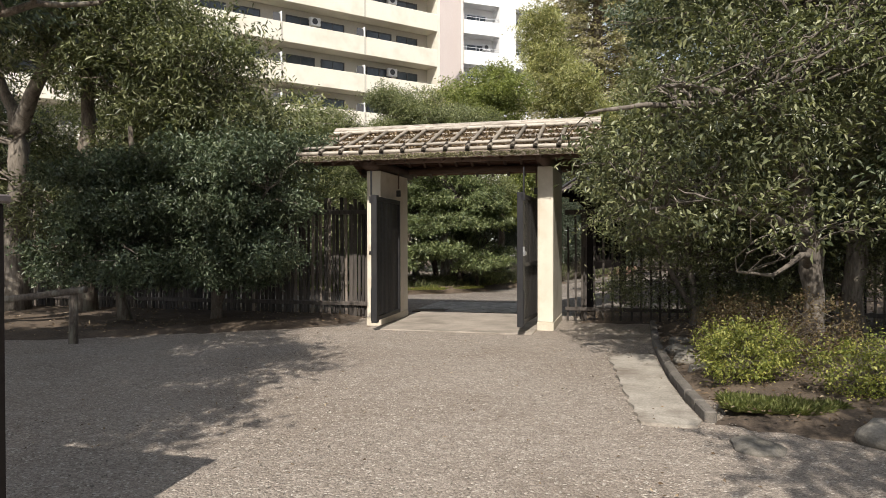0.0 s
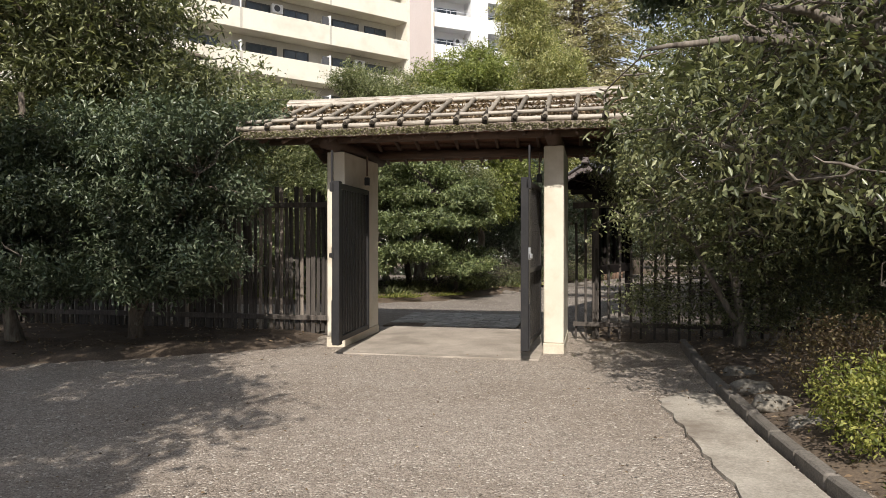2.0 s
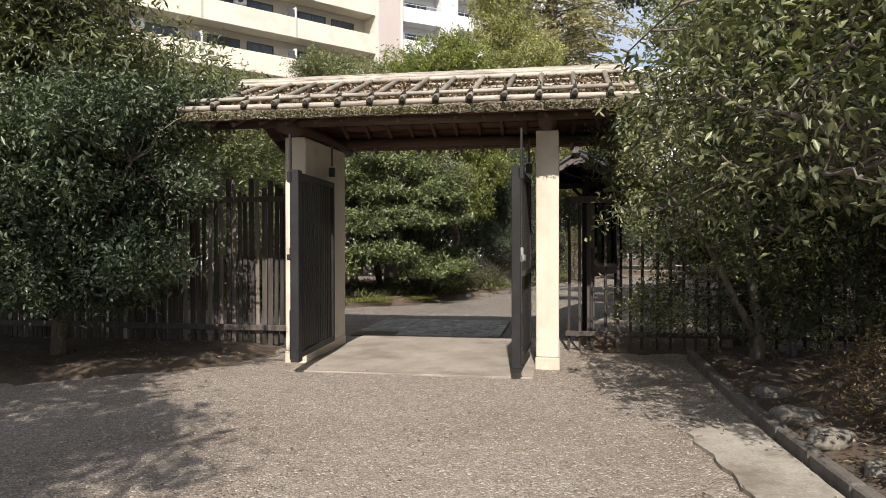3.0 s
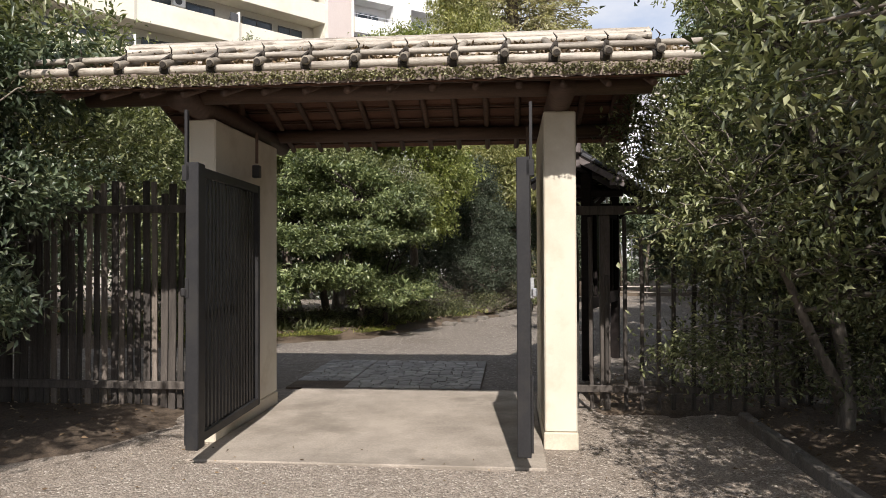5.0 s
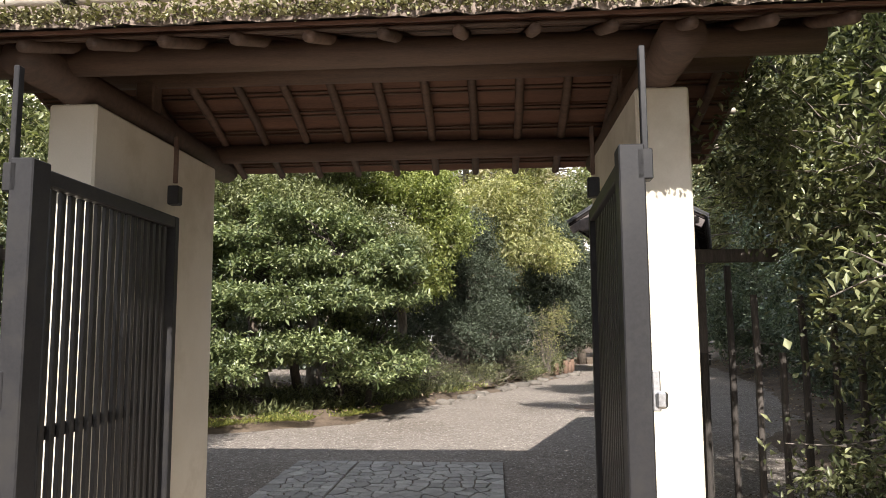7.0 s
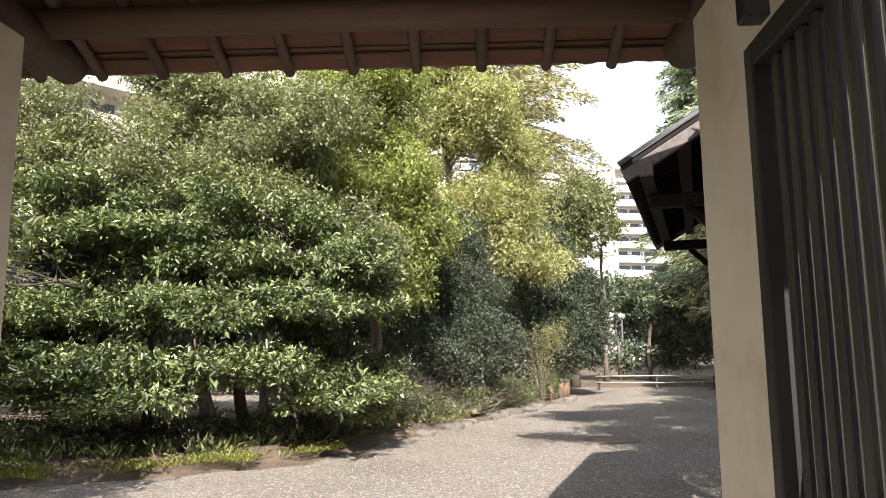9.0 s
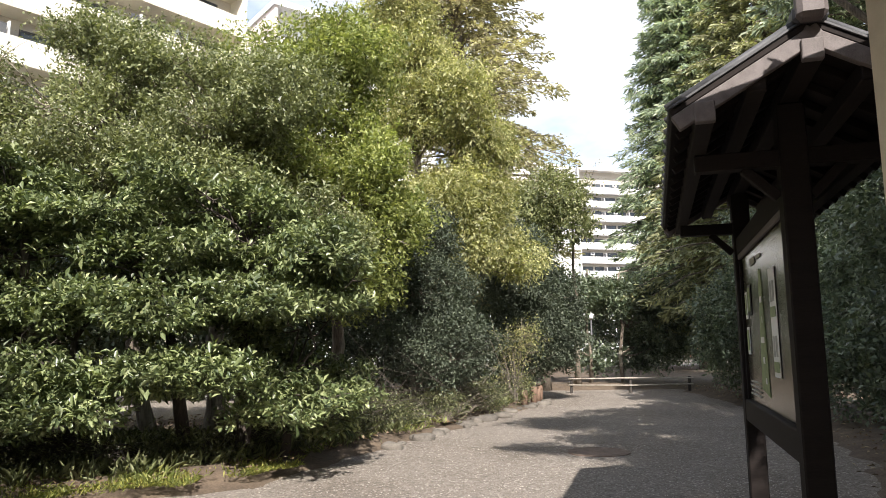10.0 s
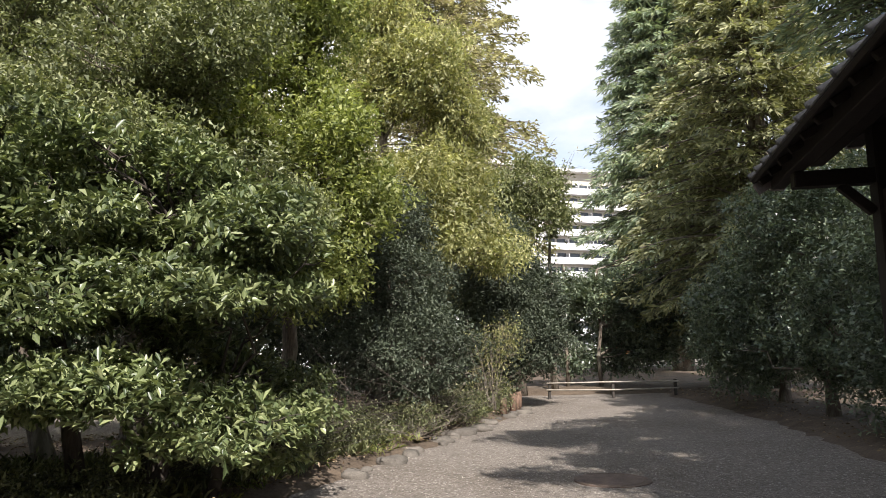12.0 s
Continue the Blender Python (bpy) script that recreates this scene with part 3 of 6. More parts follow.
def conifer(name, at, label, height, reach, trunk_r, leaf, seed, tiers=26, per_tier=9, needles=70, low=0.12, needle=0.22, droop=0.35, bark="bark", gap=0.0, width=0.03):
    """A conifer: tiers of drooping boughs with needle sprays."""
    rng = np.random.default_rng(seed)
    pr = random.Random(seed)
    root = empty(name, at, label, "tree")
    verts, faces = [], []
    tube([(0, 0, 0), (0.05, 0, height * 0.35), (0, 0.05, height * 0.7), (0, 0, height)], [trunk_r * 1.2, trunk_r * 0.85, trunk_r * 0.5, 0.02], 10, verts, faces)
    bases, ways = [], []
    for k in range(tiers):
        s = low + (1 - low) * (k + pr.uniform(-0.3, 0.3)) / tiers
        s = min(max(s, low), 0.985)
        r = reach * (1 - s) ** 0.75 * min(1.0, 0.5 + (s - low) * 5)
        for j in range(per_tier):
            if pr.random() < gap:
                continue
            w = 6.283 * (j + pr.uniform(-0.4, 0.4)) / per_tier + k * 1.3
            ln = max(0.3, r * pr.uniform(0.65, 1.15))
            a = Vector((0, 0, s * height))
            tip = Vector((math.cos(w) * ln, math.sin(w) * ln, s * height - droop * ln * pr.uniform(0.5, 1.2) + 0.2 * ln))
            pts = bent(a, tip, 4, 0.04 * ln, pr, 0.08 * ln)
            tube(pts, [0.012 + 0.02 * ln * 0.5 * (1 - i / 4) for i in range(5)], 5, verts, faces, caps=False)
            m = int(needles * (0.35 + ln / reach))
            f = rng.uniform(0.15, 1.05, m) ** 0.8
            p0 = np.array(a)[None] + (np.array(tip) - np.array(a))[None] * f[:, None]
            p0[:, 2] += 0.08 * ln * np.sin(np.pi * np.clip(f, 0, 1))
            lat = np.array([-math.sin(w), math.cos(w), 0])
            side = rng.normal(0, 0.16 * ln, m) * (1.15 - f)
            p0 = p0 + lat[None] * side[:, None]
            p0[:, 2] -= np.abs(side) * 0.5 + rng.uniform(0, 0.12, m) * ln * 0.5
            wv = np.array([math.cos(w), math.sin(w), -droop])[None] * 0.7 + lat[None] * np.sign(side)[:, None] * 0.5 + rng.normal(0, 0.3, (m, 3))
            bases.append(p0)
            ways.append(wv / np.linalg.norm(wv, axis=1, keepdims=True))
    raw("trunk", verts, faces, M[bark], root, "", True)
    leaf_mesh("crown", np.concatenate(bases), np.concatenate(ways), needle, width, M[leaf], root, rng, 0.15, True)
    return root


def inside_distance(px, py, poly):
    """Signed distance to a polygon's outline, positive inside (arrays)."""
    best = np.full(px.shape, 1e9)
    odd = np.zeros(px.shape, bool)
    n = len(poly)
    for i in range(n):
        (ax, ay), (bx, by) = poly[i], poly[(i + 1) % n]
        dx, dy = bx - ax, by - ay
        t = np.clip(((px - ax) * dx + (py - ay) * dy) / (dx * dx + dy * dy), 0, 1)
        best = np.minimum(best, np.hypot(px - ax - t * dx, py - ay - t * dy))
        cross = ((ay > py) != (by > py)) & (px < dx * (py - ay) / (dy if dy else 1e-9) + ax)
        odd ^= cross
    return np.where(odd, best, -best)


def wobble(x, y, s=1.0):
    return (np.sin(x * 2.1 * s + 1.3) * np.cos(y * 1.7 * s) + 0.5 * np.sin(x * 4.7 * s + y * 3.9 * s) + 0.3 * np.sin(9.1 * s * x - 7.3 * s * y))


def bed(name, poly, height, label, step=0.22, ramp=0.5, material="soil"):
    """Raised earth inside a polygon, its edge sinking under the ground round it."""
    a = np.array(poly)
    xs = np.arange(a[:, 0].min() - 0.5, a[:, 0].max() + 0.5, step)
    ys = np.arange(a[:, 1].min() - 0.5, a[:, 1].max() + 0.5, step)
    gx, gy = np.meshgrid(xs, ys)
    d = inside_distance(gx, gy, poly) + 0.10 * wobble(gx, gy, 1.6)
    t = np.clip((d + 0.1) / ramp, 0, 1)
    z = -0.03 + (height + 0.03) * t * t * (3 - 2 * t) + 0.02 * wobble(gx, gy, 2.5) * t
    keep = d > -0.35
    idx = -np.ones(gx.shape, int)
    idx[keep] = np.arange(keep.sum())
    verts = np.stack([gx[keep], gy[keep], z[keep]], 1)
    q = np.stack([idx[:-1, :-1], idx[:-1, 1:], idx[1:, 1:], idx[1:, :-1]], -1).reshape(-1, 4)
    q = q[(q >= 0).all(1)]
    ob = raw(name, verts, q.tolist(), M[material], None, "", True)
    return tagged(ob, label, "ground", "", "structure")


def scatter(name, poly, n, length, width, material, label, category, seed, upright=0.0, z=0.05, patchy=0.0):
    """Many small leaves or blades lying or standing inside a polygon, as one thing of kind stuff."""
    rng = np.random.default_rng(seed)
    a = np.array(poly)
    x = rng.uniform(a[:, 0].min(), a[:, 0].max(), n)
    y = rng.uniform(a[:, 1].min(), a[:, 1].max(), n)
    d = inside_distance(x, y, poly) + 0.15 * wobble(x, y, 1.5)
    keep = d > 0
    if patchy:
        keep &= (wobble(x, y, 0.9) + rng.normal(0, 0.4, n)) > patchy - 0.5
    x, y, d = x[keep], y[keep], d[keep]
    m = len(x)
    base = np.stack([x, y, np.full(m, z) + rng.uniform(0, 0.012, m)], 1)
    way = rng.normal(0, 1, (m, 3))
    way[:, 2] = np.abs(way[:, 2]) * 0.25 + upright * 2.2
    way /= np.linalg.norm(way, axis=1, keepdims=True)
    ob = leaf_mesh(name, base, way, length, width, M[material], None, rng, 0.25 if upright else 0.1)
    return tagged(ob, label, category, "", "stuff")


def pads(seed, tiers, size=0.55, thick=0.2):
    """Uneven flat pads of foliage. tiers: (x, y, z, rx, ry, how many)."""
    pr = random.Random(seed)
    out = []
    for x, y, z, rx, ry, n in tiers:
        for k in range(n):
            w, r = pr.uniform(0, 6.283), math.sqrt(pr.random())
            k2 = pr.uniform(0.55, 1.35)
            out.append((x + rx * r * math.cos(w), y + ry * r * math.sin(w), z + pr.uniform(-0.28, 0.26), size * k2, size * k2 * pr.uniform(0.7, 1.2), thick * pr.uniform(0.7, 1.5)))
    return out

# ---- ground ----
def spaced(lo, hi, near_lo, near_hi, step):
    far = [lo * f for f in (1.0, 0.5, 0.25, 0.12)] if lo < 0 else []
    return sorted({*[v for v in far if v < near_lo], *np.arange(near_lo, near_hi, step).round(3).tolist(), near_hi, *[hi * f for f in (0.12, 0.25, 0.5, 1.0) if hi * f > near_hi]})


gx, gy = np.meshgrid(spaced(-900, 900, -14, 12, 0.4), spaced(-900, 900, -8, 40, 0.4))
near = np.clip(1 - np.maximum(np.abs(gx) - 12, 0) / 10, 0, 1) * np.clip(1 - np.maximum(np.abs(gy - 16) - 22, 0) / 10, 0, 1)
gz = 0.008 * wobble(gx, gy, 0.7) * near - 0.008
rows_n, cols_n = gx.shape
gi = np.arange(rows_n * cols_n).reshape(rows_n, cols_n)
ground = raw("ground", np.stack([gx.ravel(), gy.ravel(), gz.ravel()], 1), np.stack([gi[:-1, :-1], gi[:-1, 1:], gi[1:, 1:], gi[1:, :-1]], -1).reshape(-1, 4).tolist(), GRAVEL, None, "", True)
ground.data.materials.append(GRAVEL_BEYOND)
for face in ground.data.polygons:
    if face.center.y > 14.4:
        face.material_index = 1
tagged(ground, "compacted beige gravel path with fine grit", "ground", "", "structure")

BED_LEFT = [(-34, 5), (-12, 8.0), (-8.3, 9.0), (-6.4, 10.6), (-5.0, 11.7), (-4.9, 14.2), (-34, 15)]
BED_RIGHT = [(0.52, 13.4), (0.50, 11.0), (0.52, 9.4), (0.62, 7.8), (0.80, 6.25), (1.5, 5.9), (3.0, 5.3), (5, 4.3), (14, 3.0), (14, 15), (-0.9, 15), (-0.9, 13.2)]
BED_BACK = [(-34, 16.8), (-9, 17.9), (-6.4, 18.45), (-4.5, 19.75), (-3.85, 21.1), (-3.1, 22.9), (-2.1, 25.1), (-0.8, 28.0), (0.3, 30.8), (0.6, 32.8), (-1, 36), (-4.2, 36), (-5.0, 27.6), (-9, 25.6), (-34, 25.0)]
BED_FAR = [(-20, 35.8), (14, 35.8), (40, 60), (-20, 60)]
BED_SIDE = [(14, 13.6), (1.0, 13.9), (1.4, 18.5), (2.9, 21.0), (3.9, 24.5), (4.8, 29), (5.6, 35.9), (14, 36)]
bed("soil_left", BED_LEFT, 0.07, "dark bare soil with fallen leaves under the evergreens")
bed("soil_right", BED_RIGHT, 0.09, "dark soil planting bed behind a stone kerb")
bed("soil_back", BED_BACK, 0.16, "dark earth bank under the layered evergreen trees", 0.25, 0.8)
bed("soil_far", BED_FAR, 0.12, "dark earth beyond the low rail", 0.6, 1.2)
bed("soil_side", BED_SIDE, 0.12, "shaded soil bed along the path", 0.3, 0.8)

# ---- gate ----
GX0, GX1, WT, GY0, GY1, TOP = -4.26, -1.448, 0.265, 11.914, 13.52, 2.775
RY, EY0, EY1, RZ, EZ = 12.72, 11.26, 14.20, 3.46, 2.90
RX0, RX1 = -5.50, -0.42
SLOPE = (RZ - EZ) / (RY - EY0)

gate = empty("roofed_gate", ((GX0 + GX1) / 2, RY, 0), "open wooden garden gate with cream plastered side walls and bamboo-clad roof", "gate")


def gpart(name, bm_or, material, label="", smooth=False):
    """A part of the gate, built in world metres."""
    if isinstance(bm_or, tuple):
        ob = raw(name, bm_or[0], bm_or[1], material, gate, label, smooth)
    else:
        ob = part(name, bm_or, material, gate, label, smooth)
    ob.matrix_parent_inverse = Matrix.Translation(gate.location).inverted()
    return ob


for x0 in (GX0 - WT, GX1):
    gpart("wall", box(x0, x0 + WT, GY0, GY1, 0.13, TOP, 0.012), M["plaster"], "cream plastered wall, sunlit at its end")
    gpart("plinth", box(x0 - 0.008, x0 + WT + 0.008, GY0 - 0.008, GY1 + 0.008, -0.04, 0.13, 0.01), M["plinth"], "plain rendered plinth")
    gpart("beam", tube([(x0 + WT / 2, GY0 - 0.42, TOP + 0.10), (x0 + WT / 2, RY, TOP + 0.105), (x0 + WT / 2, GY1 + 0.55, TOP + 0.10)], [0.105, 0.11, 0.1], 14), M["wood"], "round dark log beam", True)
for y in (GY0 - 0.15, GY1 + 0.22):
    gpart("purlin", tube([(RX0 + 0.18, y, TOP + 0.16), ((RX0 + RX1) / 2, y, TOP + 0.165), (RX1 - 0.18, y, TOP + 0.16)], [0.070, 0.074, 0.070], 14), M["wood"], "round dark log purlin", True)
gpart("purlin", tube([(RX0 + 0.2, RY, RZ - 0.24), (RX1 - 0.2, RY, RZ - 0.24)], [0.09, 0.09], 14), M["wood"], "", True)
for x in (GX0 - WT / 2, GX1 + WT / 2):
    gpart("king_post", box(x - 0.06, x + 0.06, RY - 0.06, RY + 0.06, TOP + 0.19, RZ - 0.3, 0.008), M["wood"])
    gpart("tie_beam", box(x - 0.055, x + 0.055, GY0 - 0.3, GY1 + 0.5, TOP + 0.02, TOP + 0.05, 0.005), M["wood"])
# the rafters, boards and bark of both slopes
n_raft = 15
for i in range(n_raft):
    x = RX0 + 0.25 + (RX1 - RX0 - 0.5) * i / (n_raft - 1)
    for sgn in (-1, 1):
        ye = EY0 + 0.06 if sgn < 0 else EY1 - 0.04
        gpart("rafter", tube([(x, ye, EZ - 0.055), (x + 0.01, (ye + RY) / 2, (EZ + RZ) / 2 - 0.065), (x, RY, RZ - 0.09)], [0.028, 0.032, 0.03], 8), M["wood"], "", True)
for sgn in (-1, 1):
    n_b = 11
    for i in range(n_b):
        s0, s1 = i / n_b, (i + 0.965) / n_b
        ye = EY0 + 0.02 if sgn < 0 else EY1
        ya, yb = ye + (RY - ye) * s0, ye + (RY - ye) * s1
        za, zb = EZ + (RZ - EZ) * s0 - 0.02, EZ + (RZ - EZ) * s1 - 0.02
        z_in = 0.012 * (i % 2)
        v = [(RX0 + 0.03, ya, za - z_in), (RX1 - 0.03, ya, za - z_in), (RX1 - 0.03, yb, zb - z_in), (RX0 + 0.03, yb, zb - z_in)]
        v += [(p[0], p[1], p[2] + 0.015) for p in v]
        gpart("board", (v, [(3, 2, 1, 0), (4, 5, 6, 7), (0, 1, 5, 4), (1, 2, 6, 5), (2, 3, 7, 6), (3, 0, 4, 7)]), M["lining"])
for sgn in (-1, 1):
    ye = EY0 + 0.02 if sgn < 0 else EY1
    for i in range(7):
        for ds in (0.0, 0.028):
            k = (i + 0.55) / 7 + ds
            y, z = ye + (RY - ye) * k, EZ + (RZ - EZ) * k - 0.040
            gpart("lath", tube([(RX0 + 0.06, y, z), ((RX0 + RX1) / 2, y, z + 0.003), (RX1 - 0.06, y, z)], [0.008, 0.0085, 0.008], 6), M["wood"], "", True)
# bark covering: an uneven slab on each slope
for sgn in (-1, 1):
    nx, ny = 150, 26
    ye = EY0 - 0.03 if sgn < 0 else EY1 + 0.03
    v, f = [], []
    for j in range(ny + 1):
        for i in range(nx + 1):
            x = RX0 + (RX1 - RX0) * i / nx
            s = j / ny
            jag = 0.02 * noise.noise((x * 5, s * 3, sgn)) + 0.012 * noise.noise((x * 17, s * 9, sgn))
            y = ye + (RY - ye) * s + (jag * 0.8 if j == 0 else 0) * sgn
            z = EZ + (RZ - EZ) * s + 0.085 + jag + 0.012 * (((j * 5) // ny) % 2)
            v.append((x, y, z))
    base = len(v)
    for i in range(nx + 1):
        x = RX0 + (RX1 - RX0) * i / nx
        v.append((x, ye + 0.03 * noise.noise((x * 9, 4, sgn)) - 0.0, EZ - 0.015 + 0.02 * noise.noise((x * 11, 2, sgn))))
    for i in range(nx + 1):
        x = RX0 + (RX1 - RX0) * i / nx
        v.append((x, RY, RZ - 0.004))
    for j in range(ny):
        for i in range(nx):
            a = j * (nx + 1) + i
            f.append((a, a + 1, a + nx + 2, a + nx + 1))
    for i in range(nx):
        f.append((base + i + 1, base + i, i, i + 1)[::-1])
        f.append((base + i, base + i + 1, base + nx + 2 + i, base + nx + 1 + i))
    f.append(tuple([j * (nx + 1) for j in range(ny + 1)] + [base + nx + 1, base]))
    f.append(tuple([j * (nx + 1) + nx for j in range(ny + 1)] + [base + 2 * nx + 1, base + nx])[::-1])
    gpart("bark_covering", (v, f), M["bark_roof"], "weathered bark roofing littered with dry leaves")


def bamboo(a, b, r, seed):
    """A bamboo pole with nodes and a slight bend."""
    pr = random.Random(seed)
    a, b = Vector(a), Vector(b)
    ln = (b - a).length
    n = max(2, int(ln / 0.28))
    pts, rad = [], []
    bow = Vector((0, 0, pr.uniform(-0.006, 0.006)))
    for i in range(n + 1):
        s = i / n
        p = a.lerp(b, s) + bow * math.sin(s * 6.28 * 1.3 + seed)
        d = (b - a).normalized() * 0.012
        pts += [p - d, p, p + d]
        rad += [r, r * 1.13, r]
    return tube(pts, rad, 10)


def on_slope(s, sgn, lift):
    ye = EY0 - 0.02 if sgn < 0 else EY1 + 0.02
    return ye + (RY - ye) * s, EZ + (RZ - EZ) * s + 0.09 + lift


for sgn in (-1, 1):
    for k, (s, lift, r) in enumerate(((0.015, 0.03, 0.033), (0.05, 0.115, 0.024), (0.31, 0.03, 0.024), (0.50, 0.03, 0.022), (0.55, 0.025, 0.024), (0.77, 0.03, 0.024))):
        y, z = on_slope(s, sgn, lift)
        gpart("bamboo_pole", bamboo((RX0 - 0.06, y, z), (RX1 + 0.08, y, z), r, 7 * k + sgn), M["bamboo"], "", True)
    for i in range(14):
        x = -5.10 + 0.3715 * i
        if x > RX1:
            break
        ya, za = on_slope(0.0, sgn, 0.075)
        yb, zb = on_slope(0.97, sgn, 0.075)
        lean = 0.02 * math.sin(i * 2.3)
        pole = bamboo((x, ya + 0.05 * sgn, za - 0.012), (x + lean, yb, zb), 0.031, 40 + i)
        gpart("bamboo_pole", pole, M["bamboo_dark"], "", True)
        # Solid dark plug on the pole's end, standing in for the shade inside it.
        gpart("hollow_end", tube([(x, ya + 0.04 * sgn, za - 0.014), (x, ya + 0.070 * sgn, za - 0.018)], [0.023, 0.023], 12), M["rope"])
        v, f = [], []
        y, z = on_slope(0.015, sgn, 0.03)
        tube([(x - 0.055, y, z), (x - 0.048, y, z), (x + 0.008, y, z), (x + 0.015, y, z)], [0.034, 0.043, 0.043, 0.034], 12, v, f)
        y2, z2 = on_slope(0.05, sgn, 0.115)
        tube([(x - 0.02, y2, z2), (x - 0.014, y2, z2), (x + 0.014, y2, z2), (x + 0.02, y2, z2)], [0.026, 0.032, 0.032, 0.026], 10, v, f)
        tube([(x - 0.02, y + 0.045 * sgn, z - 0.01), (x - 0.035, y + 0.042 * sgn, z + 0.06), (x, y2, z2 + 0.03)], [0.011, 0.011, 0.01], 6, v, f)
        tube([(x, y2, z2 + 0.02), (x + 0.012, y2 + 0.02 * sgn, z2 + 0.06), (x - 0.015, y2, z2 + 0.10)], [0.009, 0.008, 0.003], 5, v, f)
        gpart("rope_tie", (v, f), M["rope"], "black palm rope lashing")
for k, (dy, dz, r) in enumerate(((-0.10, 0.13, 0.035), (0.10, 0.13, 0.035), (-0.05, 0.18, 0.035), (0.05, 0.18, 0.035), (0.0, 0.215, 0.032))):
    gpart("ridge_pole", bamboo((RX0 + 0.05, RY + dy, RZ + dz), (RX1 - 0.02, RY + dy, RZ + dz), r, 90 + k), M["bamboo"], "", True)
grng = np.random.default_rng(5)
nm = 5000
mx_ = grng.uniform(RX0, RX1, nm)
mb = np.stack([mx_, EY0 - 0.03 + grng.normal(0, 0.018, nm), EZ + grng.uniform(-0.005, 0.075, nm)], 1)
mw = units(grng, nm) * 0.7 + np.array([0, -0.8, 0.1])
mw /= np.linalg.norm(mw, axis=1, keepdims=True)
mo = leaf_mesh("moss", mb, mw, 0.026, 0.02, M["moss"], gate, grng)
mo.matrix_parent_inverse = Matrix.Translation(gate.location).inverted()
nl = 10000
ls = grng.uniform(0.02, 0.98, nl)
lb = np.stack([grng.uniform(RX0, RX1, nl), EY0 + (RY - EY0) * ls, EZ + (RZ - EZ) * ls + 0.10 + grng.uniform(0, 0.03, nl)], 1)
lw = units(grng, nl)
lw[:, 2] = np.abs(lw[:, 2]) * 0.4
lw /= np.linalg.norm(lw, axis=1, keepdims=True)
lo_ = leaf_mesh("dry_leaves", lb, lw, 0.07, 0.03, M["litter"], gate, grng)
lo_.matrix_parent_inverse = Matrix.Translation(gate.location).inverted()


def gate_door(hinge, front, side, label):
    """A steel-framed leaf of vertical slats, standing open; side: +1 where the outside of the leaf faces +x."""
    h, fr = Vector((*hinge, 0)), Vector((*front, 0))
    ln = (fr - h).length
    root = empty("gate_door", h, label, "gate door", "leaves of the gate")
    root.rotation_euler = (0, 0, math.atan2((fr - h).y, (fr - h).x))
    b, t = 0.13, 2.29
    def p(name, bm, mat="steel", label=""):
        return part(name, bm, M[mat], root, label)
    p("stile", box(ln - 0.13, ln, -0.05, 0.05, b, t, 0.006))
    p("stile", box(0, 0.06, -0.03, 0.03, b + 0.03, t - 0.02, 0.005))
    p("rail", box(0.06, ln - 0.13, -0.03, 0.03, t - 0.09, t - 0.02, 0.005))
    p("rail", box(0.06, ln - 0.13, -0.03, 0.03, b + 0.03, b + 0.10, 0.005))
    p("rail", box(0.06, ln - 0.13, 0.036 * side - 0.01, 0.036 * side + 0.01, 1.10, 1.16, 0.003))
    n = 16
    first = None
    for i in range(n):
        x = 0.10 + (ln - 0.30) * (i + 0.5) / n
        if first is None:
            first = s = p("slat", box(-0.019, 0.019, -0.011, 0.011, b + 0.102, t - 0.092, 0.004), "slat")
        else:
            s = new("slat", first.data)
            s.parent = root
        s.location = (x, 0.008 * side, 0)
    p("bolt_rod", box(ln - 0.055, ln - 0.015, 0.055 * side - 0.012, 0.055 * side + 0.012, t - 0.08, t + 0.40, 0.003), "steel", "steel slide bolt")
    p("bolt_guide", box(ln - 0.07, ln, 0.05 * side - 0.03, 0.05 * side + 0.03, t - 0.14, t - 0.02, 0.004))
    p("drop_bolt", box(ln - 0.05, ln - 0.02, 0.058 * side - 0.008, 0.058 * side + 0.008, 0.16, 0.72, 0.003), "steel")
    lat = p("latch", box(ln - 0.03, ln + 0.006, 0.05 * side - 0.004, 0.05 * side + 0.026, 1.27, 1.42, 0.004), "chrome" if side > 0 else "steel", "bright metal padlock hasp" if side > 0 else "dark steel hasp")
    part("padlock", box(ln - 0.035, ln + 0.02, 0.07 * side - 0.015, 0.07 * side + 0.03, 1.28, 1.345, 0.01), M["chrome" if side > 0 else "steel"], lat)
    p("hinge_box", box(-0.02, 0.05, -0.036, 0.036, t + 0.06, t + 0.18, 0.006), "steel")
    p("hinge_rod", box(0.0, 0.025, -0.0125, 0.0125, t + 0.2, 2.79, 0.003), "wood")
    return root


gate_door((-4.17, 12.68), (-4.10, 11.13), -1, "dark grey steel gate leaf with vertical slats, standing open")
gate_door((-1.56, 12.68), (-1.63, 11.14), 1, "dark grey steel gate leaf with vertical slats, standing open beside the sunlit wall")

# ---- threshold and paving ----
slab = part("threshold", box(GX0 + 0.02, GX1 - 0.01, 11.32, 14.385, -0.06, 0.010, 0.008), M["concrete"])
tagged(slab, "smooth beige concrete threshold between the gate walls", "pavement", "", "structure")

